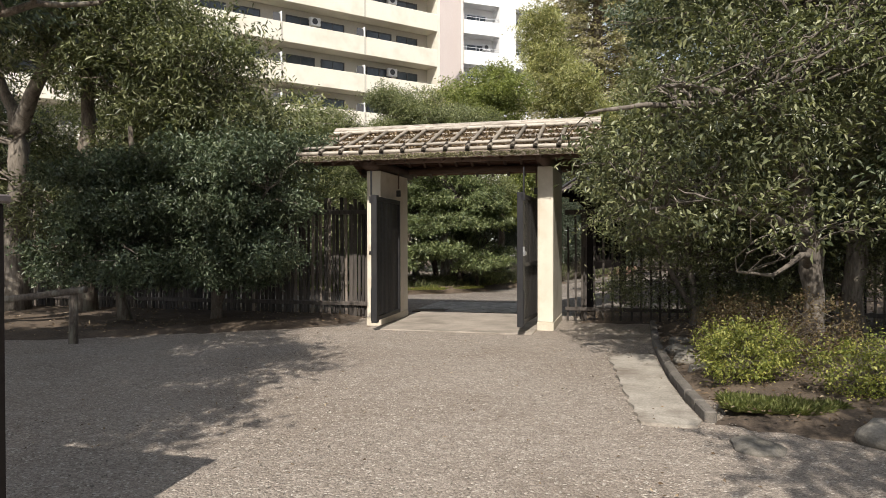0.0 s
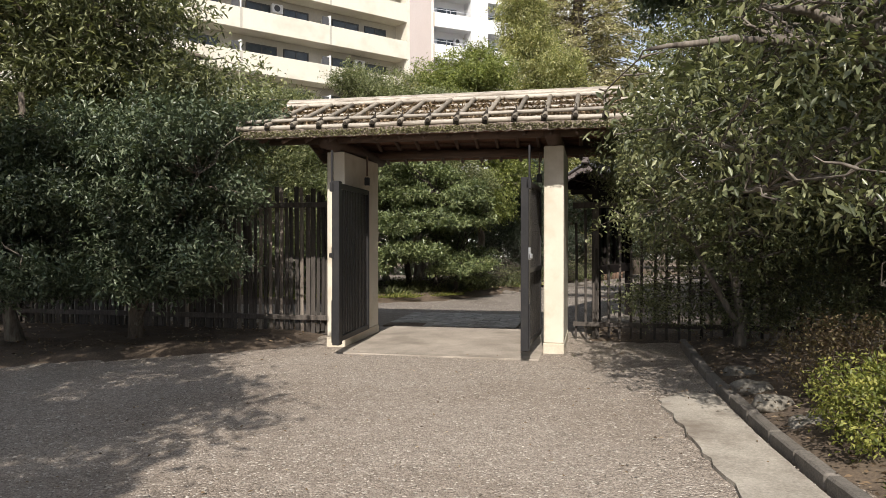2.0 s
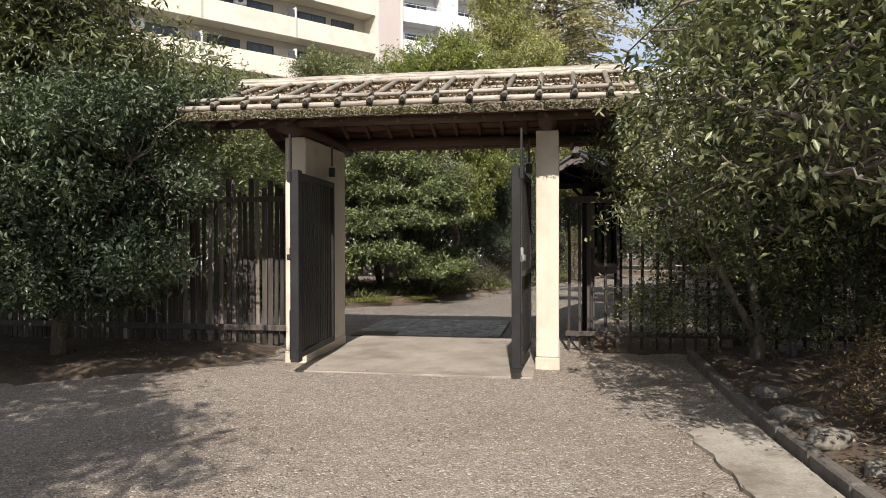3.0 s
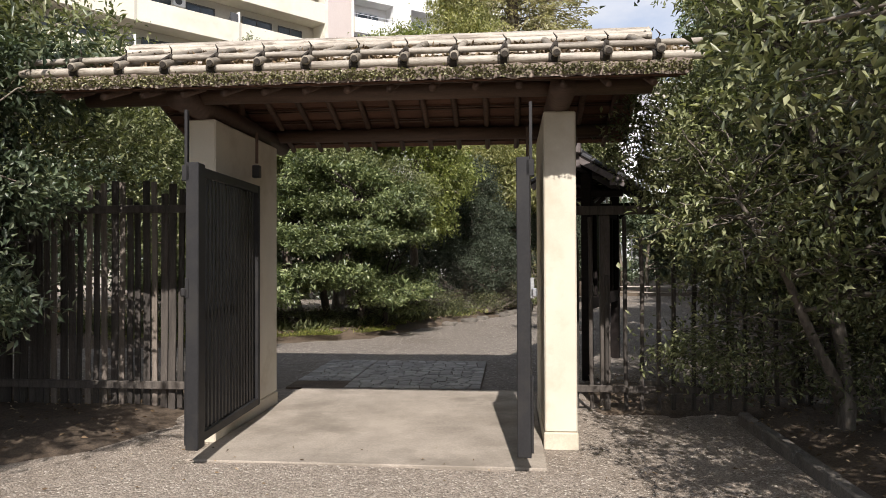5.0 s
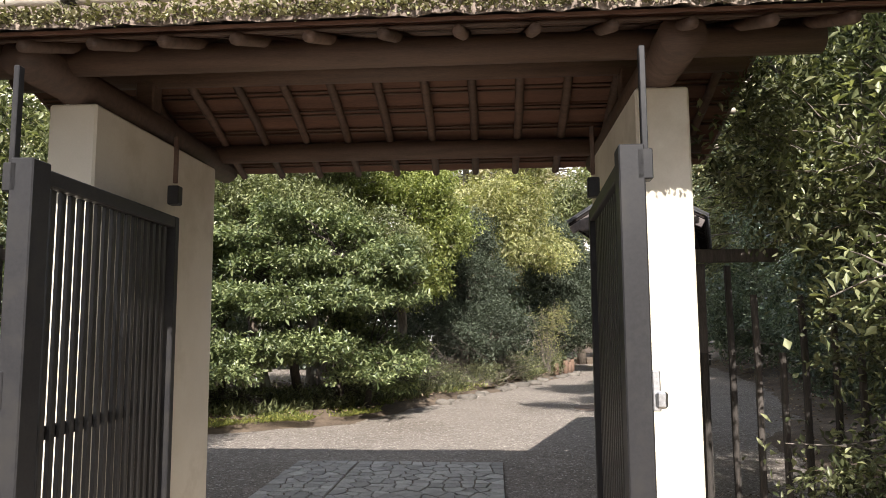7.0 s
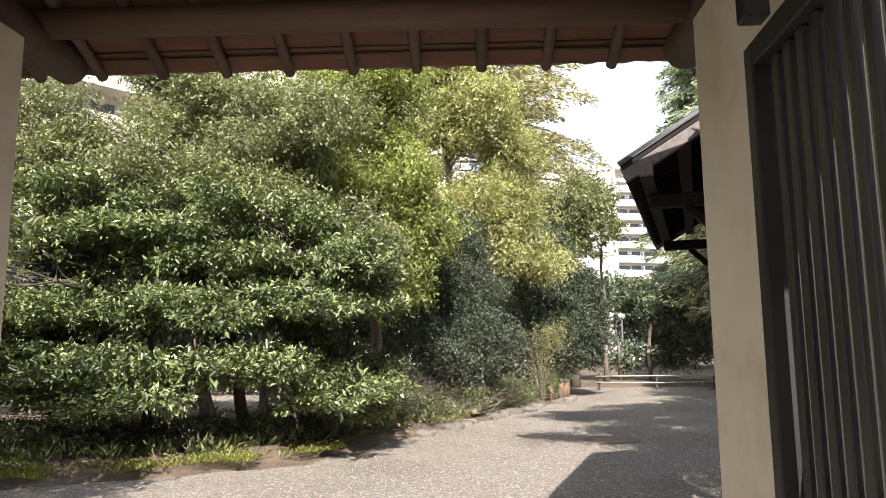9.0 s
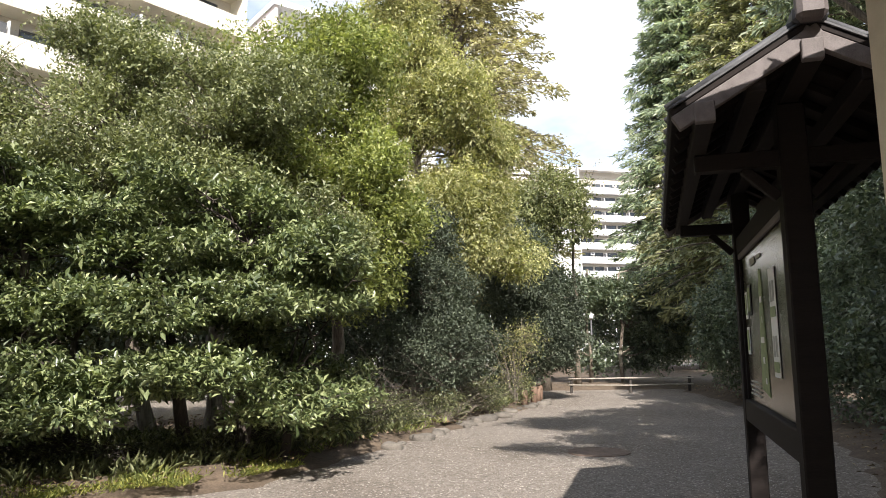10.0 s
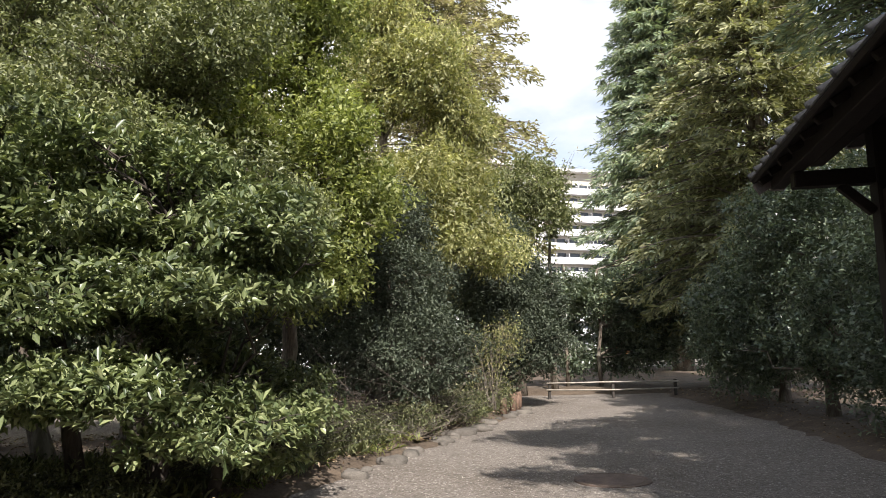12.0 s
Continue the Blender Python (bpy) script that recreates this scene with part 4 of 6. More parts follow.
# ---- fences ----
def picket_mesh(name, w, d, h, material, seed):
    pr = random.Random(seed)
    v, f = [], []
    pts = [(pr.uniform(-0.006, 0.006), 0, z) for z in (0, h * 0.35, h * 0.7)] + [(pr.uniform(-0.01, 0.01), 0, h)]
    for x, y, z in pts:
        v += [(x - w / 2, -d / 2, z), (x - w / 4, -d / 2 - d * 0.25, z), (x + w / 4, -d / 2 - d * 0.25, z), (x + w / 2, -d / 2, z), (x + w / 2, d / 2, z), (x - w / 2, d / 2, z)]
    for i in range(3):
        for k in range(6):
            f.append((i * 6 + k, i * 6 + (k + 1) % 6, i * 6 + 6 + (k + 1) % 6, i * 6 + 6 + k))
    f.append(tuple(range(18, 24)))
    mesh = bpy.data.meshes.new(name)
    mesh.from_pydata(v, [], f)
    mesh.materials.append(M[material])
    return mesh


fence_l = empty("picket_fence", (-4.95, 13.0, 0), "tall fence of weathered dark wood and split bamboo pickets", "fence")
lm = [picket_mesh("picket", random.Random(i).uniform(0.05, 0.075), 0.02, random.Random(i + 50).uniform(2.12, 2.32), "picket_pale" if i == 4 else "picket", i) for i in range(9)]
pr = random.Random(3)
x = -4.93
while x > -19:
    o = new("picket", pr.choice(lm))
    o.parent = fence_l
    o.location = (x + 4.95, pr.uniform(-0.012, 0.012), 0.02 + pr.uniform(0, 0.05))
    o.rotation_euler = (0, radians(pr.uniform(-0.7, 0.7)), 0)
    x -= pr.uniform(0.072, 0.105)
for z in (0.28, 2.08):
    r = part("rail", box(-14.2, 0.06, -0.075, -0.03, z - 0.04, z + 0.04, 0.006), M["picket"], fence_l)
for k in range(8):
    part("post", box(-0.05 - 1.9 * k - 0.05, -0.05 - 1.9 * k + 0.05, 0.03, 0.13, 0.0, 2.15, 0.008), M["picket"], fence_l)

fence_r = empty("picket_fence", (-1.1, 13.35, 0), "open fence of thin dark pickets under the trees", "fence")
rm = [picket_mesh("picket", 0.038, 0.03, h, "picket_pale" if i % 3 == 1 else "picket", 70 + i) for i, h in enumerate((1.95, 1.32, 1.75, 1.36, 2.0))]
x = -1.05
while x < 10:
    o = new("picket", rm[0] if pr.random() < 0.4 else pr.choice(rm))
    o.parent = fence_r
    o.location = (x + 1.1, pr.uniform(-0.01, 0.01), 0.03)
    x += pr.uniform(0.14, 0.2)
for z, x1 in ((0.24, 11.0),):
    part("rail", box(0.0, x1, -0.06, -0.02, z - 0.035, z + 0.035, 0.005), M["picket"], fence_r)
part("rail", box(0.0, 0.85, -0.07, -0.02, 2.0, 2.09, 0.005), M["picket"], fence_r)
for k in range(6):
    part("post", box(0.34 + 1.9 * k - 0.05, 0.34 + 1.9 * k + 0.05, 0.03, 0.13, 0, 2.0, 0.008), M["picket"], fence_r)

# ---- notice board ----
NA, NB = Vector((-0.74, 15.26, 0)), Vector((-0.08, 17.38, 0))
NL = (NB - NA).length
board = empty("notice_board", NA, "dark timber roofed notice board with a garden map and papers", "notice board")
board.rotation_euler = (0, 0, math.atan2((NB - NA).y, (NB - NA).x))   # local x runs along the board, +y towards the path


def bpart(name, bm, mat="board_wood", label=""):
    return part(name, bm, M[mat], board, label)


for x in (0.0, NL):
    bpart("post", box(x - 0.065, x + 0.065, -0.065, 0.065, -0.05, 2.655, 0.008))
    bpart("arm", box(x - 0.045, x + 0.045, -0.46, 0.46, 2.345, 2.43, 0.006))
    for s in (-1, 1):
        m = Matrix.Translation((x, s * 0.15, 2.27)) @ Matrix.Rotation(radians(s * 45), 4, "X")
        bpart("brace", box(-0.025, 0.025, -0.11, 0.11, -0.025, 0.025, 0.005, None, m))
bpart("panel", box(0.07, NL - 0.07, -0.01, 0.022, 1.06, 2.17, 0.0), "panel", "dark brown display panel")
bpart("top_rail", box(0.066, NL - 0.066, -0.05, 0.05, 2.171, 2.30, 0.006))
bpart("bottom_rail", box(0.066, NL - 0.066, -0.055, 0.06, 0.90, 1.058, 0.006))
bpart("frame_strip", box(0.068, NL - 0.068, 0.024, 0.045, 2.13, 2.168, 0.003), "trim")
bpart("frame_strip", box(0.068, 0.10, 0.024, 0.04, 1.062, 2.127, 0.003))
bpart("frame_strip", box(NL - 0.10, NL - 0.068, 0.024, 0.04, 1.062, 2.127, 0.003))
for x in (0.45, 1.1, 1.75):
    bpart("notice_strut", box(x - 0.025, x + 0.025, -0.045, -0.012, 1.06, 2.17, 0.003))
for s in (-1, 1):
    for k, (y, z) in enumerate(((0.44, 2.432), (0.22, 2.555))):
        bpart("purlin", box(-0.58, NL + 0.42, s * y - 0.04, s * y + 0.04, z, z + 0.085, 0.005))
bpart("ridge_purlin", box(-0.58, NL + 0.42, -0.045, 0.045, 2.66, 2.75, 0.005))
for s in (-1, 1):
    a = math.atan2(0.34, 0.58)
    m = Matrix.Translation((NL / 2 - 0.08, s * 0.285, 2.645)) @ Matrix.Rotation(-s * a, 4, "X")
    half = 0.335
    bpart("roof_slope", box(-NL / 2 - 0.52, NL / 2 + 0.52, -half, half, 0.0, 0.025, 0.003, None, m), "board_wood", "dark boarded roof slope")
    m2 = m @ Matrix.Translation((0, 0, 0.026))
    for i in range(18):
        x = -NL / 2 - 0.50 + (NL + 1.0) * i / 17
        v, f = tube([m2 @ Vector((x, -half - 0.02, 0.018)), m2 @ Vector((x, half + 0.0, 0.018))], [0.022, 0.022], 8)
        ob = raw("tile_roll", v, f, M["tile"], board, "", True)
    bpart("tile_bed", box(-NL / 2 - 0.53, NL / 2 + 0.53, -half - 0.02, half, 0.001, 0.012, 0.002, None, m2), "tile")
    for e in (-1, 1):
        x = e * (NL / 2 + 0.505)
        bpart("bargeboard", box(x - 0.02, x + 0.02, -half - 0.02, half + 0.01, -0.075, -0.003, 0.004, None, m), "trim", "pale weathered bargeboard")
    for i in range(14):
        x = -NL / 2 - 0.45 + (NL + 0.9) * i / 13
        bpart("rafter", box(x - 0.016, x + 0.016, -half + 0.0, half - 0.02, -0.04, -0.003, 0.003, None, m))
for x in (-0.60, NL + 0.44):
    for y, z in ((0.44, 2.432), (-0.44, 2.432), (0, 2.66)):
        bpart("purlin_cap", box(x - 0.02, x + 0.02, y - 0.043, y + 0.043, z - 0.003, z + 0.09, 0.004), "trim")
bpart("ridge_tile", box(-0.64, NL + 0.48, -0.07, 0.07, 2.82, 2.90, 0.02), "tile")
bpart("ridge_cap", box(-0.69, -0.60, -0.06, 0.06, 2.82, 2.98, 0.02), "trim", "pale ridge end block")


def sheet_on_board(name, x0, x1, z0, z1, mat, label="", lift=0.0):
    return bpart(name, box(x0, x1, 0.026 + lift, 0.029 + lift, z0 + 0.06, z1 + 0.06), mat, label)


# the sheets, from the near end towards the far one
sheet_on_board("poster", 0.62, 0.84, 1.22, 1.86, "paper", "pale poster with green and dark prints")
for z, w in ((1.66, 0.05), (1.34, 0.05)):
    for dx in (0.66, 0.75):
        sheet_on_board("print", dx, dx + w, z, z + 0.12, "ink", "", 0.004)
    sheet_on_board("print", 0.64, 0.82, z - 0.09, z - 0.03, "map_green", "", 0.004)
v = [(1.18, 0.027, 1.90), (1.26, 0.027, 1.90), (1.36, 0.027, 1.45), (1.42, 0.027, 1.12), (1.10, 0.027, 1.08), (1.12, 0.027, 1.4)]
raw("map", v + [(a, b - 0.004, c) for a, b, c in v], [tuple(range(6)), tuple(range(11, 5, -1))] + [(i, i + 6, (i + 1) % 6 + 6, (i + 1) % 6) for i in range(6)], M["map_green"], board, "long green garden map").location.z = 0.06
for k in range(5):
    sheet_on_board("map_spot", 1.16 + 0.03 * (k % 2), 1.20 + 0.045 * (k % 3), 1.16 + 0.13 * k, 1.20 + 0.13 * k, "paper", "", 0.004)
for x0, x1, z0, z1, mat in ((1.70, 1.86, 1.62, 1.84, "tile"), (1.90, 2.02, 1.60, 1.80, "paper"), (1.88, 2.02, 1.34, 1.54, "paper")):
    sheet_on_board("photo", x0, x1, z0, z1, mat, "small pinned photograph")
    sheet_on_board("photo_print", x0 + 0.02, x1 - 0.02, z0 + 0.03, z1 - 0.02, "map_green", "", 0.004)
for k in range(4):
    sheet_on_board("text_bar", 1.50, 2.02 - 0.05 * (k % 2), 1.05 + 0.03 * k, 1.063 + 0.03 * k, "ink")
sheet_on_board("title_bar", 1.38, 1.62, 1.96, 2.01, "ink")
sheet_on_board("title_bar", 1.12, 1.32, 1.975, 1.995, "ink")

# ---- board and rail at the start of the walk ----
sign = empty("information_board", (-2.62, 2.43, 0), "brown timber information board seen from its back edge", "sign")
part("post", box(-0.04, 0.04, -0.04, 0.04, -0.05, 1.68, 0.008), M["board_wood"], sign)
part("post", box(-1.44, -1.36, -0.04, 0.04, -0.05, 1.68, 0.008), M["board_wood"], sign)
part("panel", box(-1.355, -0.045, -0.02, 0.02, 0.7, 1.64, 0.005), M["board_wood"], sign)
part("cap", box(-1.5, 0.06, -0.06, 0.06, 1.682, 1.72, 0.008), M["trim"], sign)

rail = empty("log_rail", (-8.0, 8.75, 0), "low weathered log rail on a short post", "rail")
v, f = tube([(0, 0, -0.05), (0.01, 0, 0.4), (0, 0.01, 0.78)], [0.07, 0.065, 0.06], 10)
raw("post", v, f, M["bark"], rail, "", True)
v, f = tube([(0.25, -0.03, 0.80), (-1.2, -0.1, 0.62), (-3.2, -0.15, 0.5)], [0.05, 0.055, 0.06], 10)
raw("rail", v, f, M["bark"], rail, "", True)
v, f = tube([(-3.0, -0.15, -0.05), (-3.0, -0.15, 0.6)], [0.07, 0.06], 10)
raw("post", v, f, M["bark"], rail, "", True)

# ---- far low rail and manhole ----
far = empty("path_barrier", (1.75, 34.4, 0), "low barrier of pale green poles across the path's end", "barrier")
for z, sag in ((0.44, 0.01), (0.25, -0.03)):
    v, f = tube([(-0.1, 0, z), (1.9, 0.05, z + sag), (3.9, 0.1, z)], [0.022, 0.022, 0.022], 8)
    raw("pole", v, f, M["bamboo"], far, "", True)
for x in (0.0, 1.9, 3.8):
    part("post", box(x - 0.04, x + 0.04, 0.03 + x * 0.025, 0.11 + x * 0.025, -0.05, 0.5, 0.01), M["picket"], far)

v, f = [], []
for r, z in ((0.0, 0.012), (0.34, 0.012), (0.35, 0.007), (0.38, 0.007), (0.39, 0.012), (0.43, 0.012), (0.44, -0.03)):
    for k in range(40):
        w = 6.2832 * k / 40
        v.append((r * math.cos(w), r * math.sin(w), z))
for i in range(6):
    for k in range(40):
        f.append((i * 40 + k, i * 40 + 40 + k, i * 40 + 40 + (k + 1) % 40, i * 40 + (k + 1) % 40))
mh = raw("manhole_cover", v, f, M["rust"])
mh.location = (-0.26, 21.96, 0.0)
tagged(mh, "round rusty brown manhole cover in the gravel path", "manhole")

# ---- kerb and gutter ----
KERB = [(0.47, 13.0), (0.44, 11.6), (0.43, 10.4), (0.46, 9.2), (0.52, 8.0), (0.60, 7.0), (0.70, 6.2)]
kerb = empty("kerb", (0.45, 9.5, 0), "curved grey stone kerb along the planting bed", "kerb", "", "structure")
for i in range(len(KERB) - 1):
    (ax, ay), (bx, by) = KERB[i], KERB[i + 1]
    for h in range(2):
        p = Vector((ax + (bx - ax) * h / 2, ay + (by - ay) * h / 2, 0))
        q = Vector((ax + (bx - ax) * (h + 0.985) / 2, ay + (by - ay) * (h + 0.985) / 2, 0))
        d = (q - p)
        m = Matrix.Translation(p - Vector((0.45, 9.5, 0))) @ Matrix.Rotation(math.atan2(d.y, d.x), 4, "Z")
        part("kerb_stone", box(0.004, d.length - 0.004, -0.05, 0.05, -0.08, 0.095 + 0.008 * ((i + h) % 2), 0.014, None, m), M["kerb"], kerb)
v = [(-0.20, 9.3, 0.004), (0.0, 9.6, 0.004), (0.36, 9.7, 0.004), (0.38, 9.2, 0.006), (0.44, 8.0, 0.008), (0.52, 7.0, 0.01), (0.62, 6.18, 0.012), (0.55, 6.0, 0.010), (0.12, 6.02, 0.014), (0.06, 6.6, 0.014), (-0.04, 7.6, 0.012), (-0.13, 8.6, 0.010)]
ring = []
wear = random.Random(17)
for p, q in zip(v, v[1:] + v[:1]):
    cut = max(2, round(math.hypot(q[0] - p[0], q[1] - p[1]) / 0.12))
    outer = min(p[0], q[0]) < 0.3
    for k in range(cut):
        t = k / cut
        d = wear.uniform(-0.025, 0.025) if outer else wear.uniform(-0.004, 0.004)
        ring.append((p[0] + (q[0] - p[0]) * t + d, p[1] + (q[1] - p[1]) * t + d * 0.6, p[2] + 0.006 + (q[2] - p[2]) * t))
n = len(ring)
gut = raw("gutter", ring + [(a, b, -0.05) for a, b, c in ring], [tuple(range(n - 1, -1, -1))] + [(i, (i + 1) % n, (i + 1) % n + n, i + n) for i in range(n)], M["gutter"])
tagged(gut, "worn pale concrete gutter slab beside the kerb", "gutter", "", "structure")


def rock(at, sx, sy, sz, seed, label="half-buried grey garden stone", material="rock"):
    bm = bmesh.new()
    bmesh.ops.create_icosphere(bm, subdivisions=3, radius=1.0)
    for p in bm.verts:
        k = 1 + 0.22 * noise.noise(p.co * 1.3 + Vector((seed, 0, 0))) + 0.08 * noise.noise(p.co * 3.5 + Vector((0, seed, 0)))
        p.co = Vector((p.co.x * sx * k, p.co.y * sy * k, max(-0.5, min(p.co.z, 0.75)) * sz * k))
    ob = part("stone", bm, M[material], None, "", True)
    ob.location = at
    ob.rotation_euler = (0, 0, seed * 1.7)
    return tagged(ob, label, "stone", "stones of the planting bed")


for k, (x, y, s) in enumerate(((0.95, 5.55, 0.24), (2.0, 5.9, 0.3), (2.6, 5.6, 0.26), (0.75, 9.1, 0.2), (0.72, 9.7, 0.22), (0.85, 8.4, 0.18), (0.78, 10.6, 0.2), (3.3, 5.2, 0.28), (1.9, 4.75, 0.3))):
    rock((x, y, 0.05 if k else 0.0), s, s * 0.75, s * (0.5 if k else 0.2), k + 1)

# ---- trees in front of the gate, on the side of the log rail ----
plant("evergreen_tree", (-7.4, 11.6, 0), "dense dark evergreen tree branching low beside the fence", "tree",
      [[(-7.4, 11.6, 0, 0.10), (-7.3, 11.5, 1.6, 0.07), (-7.2, 11.4, 3.6, 0.03)], [(-7.4, 11.6, 0.2, 0.06), (-6.6, 11.2, 1.5, 0.04), (-6.0, 11.0, 2.4, 0.02)]],
      pads(21, [(-7.2, 11.0, 1.1, 1.3, 0.8, 9), (-6.5, 11.1, 1.3, 0.7, 0.6, 7), (-7.2, 11.1, 2.0, 1.4, 0.9, 12), (-6.5, 11.3, 2.2, 0.6, 0.7, 6), (-7.2, 11.2, 2.9, 1.4, 0.9, 12), (-6.4, 11.5, 3.1, 0.8, 0.7, 6)], 0.55, 0.2) + [(-7.1, 11.5, 2.3, 1.3, 0.7, 1.3)],
      "leaf_dark", 5200, 12, 0.085, 0.034, 11, spread=0.16, twigs=110)
plant("evergreen_tree", (-8.9, 11.0, 0), "dark evergreen tree with a lighter sunlit crown", "tree",
      [[(-8.9, 11.0, 0, 0.10), (-8.9, 10.9, 2.0, 0.08), (-8.7, 10.9, 3.6, 0.04)]],
      pads(22, [(-8.8, 10.5, 1.1, 1.1, 0.7, 9), (-8.8, 10.6, 1.9, 1.1, 0.8, 10), (-8.7, 10.8, 2.8, 1.1, 0.8, 10)], 0.55, 0.2) + [(-8.8, 10.9, 2.1, 0.9, 0.6, 1.1)],
      "leaf_dark", 4000, 12, 0.085, 0.034, 12, spread=0.16, twigs=100)
plant("broadleaf_tree", (-12.6, 12.2, 0), "tall tree with thick mottled trunk and forked limbs", "tree",
      [[(-12.6, 12.2, 0, 0.24), (-12.5, 12.1, 2.4, 0.20), (-12.3, 12.0, 3.9, 0.18), (-11.0, 11.5, 5.2, 0.11), (-9.6, 11.2, 5.9, 0.05)], [(-12.3, 12.0, 3.8, 0.15), (-13.0, 11.9, 5.6, 0.10), (-13.3, 11.8, 7.6, 0.05)]],
      [(-13, 12, 7.2, 2.4, 2.2, 1.4), (-10.4, 11.4, 6.6, 2.0, 1.8, 1.0), (-15, 12, 5.6, 2, 2, 1.2), (-11.9, 12.2, 2.2, 1.0, 0.9, 0.6), (-12.4, 11.4, 5.5, 1.8, 1.5, 0.6), (-14.6, 11.4, 4.4, 1.6, 1.4, 0.8), (-10.8, 11.2, 5.9, 1.5, 1.3, 0.5), (-12.0, 11.0, 6.4, 2.0, 1.4, 0.6), (-13.8, 13.2, 3.4, 1.8, 1.0, 1.0)],
      "leaf_grey", 3500, 15, 0.12, 0.035, 13, bark="bark_pale", spread=0.28, twigs=60)
plant("broadleaf_tree", (-11.0, 12.4, 0), "tall tree with dark trunk leaning over the fence", "tree",
      [[(-11.0, 12.4, 0, 0.19), (-10.9, 12.3, 2.2, 0.16), (-10.85, 12.3, 4.4, 0.14), (-10.7, 12.2, 6.4, 0.07)], [(-10.9, 12.3, 2.3, 0.13), (-9.6, 12.0, 3.6, 0.11), (-8.9, 11.9, 4.6, 0.08), (-8.0, 11.7, 5.0, 0.04)]],
      [(-10.5, 12.0, 6.3, 1.9, 1.6, 1.0), (-8.9, 11.8, 5.5, 1.7, 1.4, 0.8), (-7.7, 11.7, 4.9, 1.3, 1.2, 0.6), (-8.4, 11.8, 4.2, 1.3, 1.1, 0.5), (-10.2, 11.8, 4.9, 1.3, 1.1, 0.5), (-7.4, 11.9, 3.8, 1.3, 1.0, 0.4), (-9.2, 12.1, 3.5, 1.3, 0.9, 0.45)],
      "leaf_grey", 3200, 14, 0.12, 0.034, 14, spread=0.26, twigs=60)
plant("broadleaf_tree", (-8.4, 14.6, 0), "olive green tree standing behind the picket fence", "tree",
      [[(-8.4, 14.6, 0, 0.15), (-8.2, 14.6, 3.0, 0.10), (-8.0, 14.6, 5.0, 0.04)]],
      [(-8.2, 14.7, 4.0, 1.8, 1.5, 1.1), (-6.9, 15.0, 3.4, 1.2, 1.2, 0.9), (-9.8, 14.8, 4.4, 1.6, 1.4, 1.1), (-6.4, 15.4, 2.3, 0.9, 0.9, 0.9), (-11.6, 15.0, 3.0, 1.8, 1.2, 1.2), (-13.6, 15.6, 4.2, 1.8, 1.2, 1.4), (-15.6, 15.6, 3.5, 2.0, 1.2, 1.6), (-11.5, 15.4, 5.0, 1.5, 1.1, 1.0)],
      "leaf_olive", 4400, 13, 0.10, 0.034, 15, spread=0.24, twigs=50)
plant("evergreen_tree", (-15.5, 11.0, 0), "dark evergreen mass at the garden's edge", "tree",
      [[(-15.5, 11.0, 0, 0.15), (-15.4, 11.0, 3.0, 0.10)]],
      [(-15.5, 11, 2.4, 1.8, 1.8, 1.8), (-17.5, 9.5, 3.0, 2.2, 2.2, 2.4), (-16, 13.6, 3.6, 2.5, 1.6, 2.2)],
      "leaf_dark", 1700, 14, 0.13, 0.045, 16, spread=0.3, twigs=20)

# ---- trees in front of the gate, on the kerb's side ----
plant("evergreen_tree", (2.5, 10.6, 0.05), "spreading evergreen tree with crooked pale limbs over the kerb", "tree",
      [[(2.5, 10.6, 0, 0.15), (2.4, 10.4, 1.5, 0.12), (2.25, 10.2, 2.6, 0.10), (2.1, 10.0, 3.8, 0.06), (2.0, 9.8, 5.2, 0.03)],
       [(2.3, 10.2, 2.3, 0.09), (1.8, 9.4, 2.5, 0.075), (1.75, 9.2, 2.9, 0.07), (1.0, 8.6, 3.05, 0.05), (0.2, 8.0, 3.0, 0.03), (-0.4, 7.8, 2.9, 0.015)],
       [(2.35, 10.3, 1.9, 0.07), (1.7, 9.3, 2.0, 0.05), (0.7, 8.4, 2.1, 0.03), (0.1, 7.9, 2.2, 0.015)],
       [(2.25, 10.2, 2.9, 0.085), (1.75, 9.2, 3.25, 0.065), (1.3, 8.5, 3.05, 0.055), (0.75, 8.1, 3.2, 0.035), (0.35, 7.8, 3.15, 0.015)],
       [(2.35, 10.2, 1.6, 0.07), (1.5, 8.8, 1.8, 0.05), (0.85, 8.1, 1.98, 0.035), (0.25, 7.8, 1.85, 0.015)],
       [(2.3, 10.1, 1.2, 0.05), (1.9, 8.6, 1.35, 0.035), (1.5, 8.0, 1.15, 0.02), (1.1, 7.7, 1.2, 0.01)]],
      [(1.0, 8.4, 2.55, 1.35, 1.5, 0.5), (0.35, 8.6, 2.1, 0.95, 1.3, 0.4), (1.7, 8.6, 3.3, 1.6, 1.6, 0.6), (2.6, 9.6, 4.2, 1.7, 1.6, 0.8), (1.2, 9.4, 3.7, 1.3, 1.3, 0.7), (0.0, 9.4, 2.6, 0.75, 1.1, 0.45), (1.4, 7.4, 1.75, 1.0, 0.8, 0.25), (1.2, 9.8, 4.7, 1.2, 1.3, 0.6)],
      "leaf_grey", 2100, 13, 0.085, 0.031, 21, bark="twig", spread=0.19, twigs=240, twig_r=0.016)
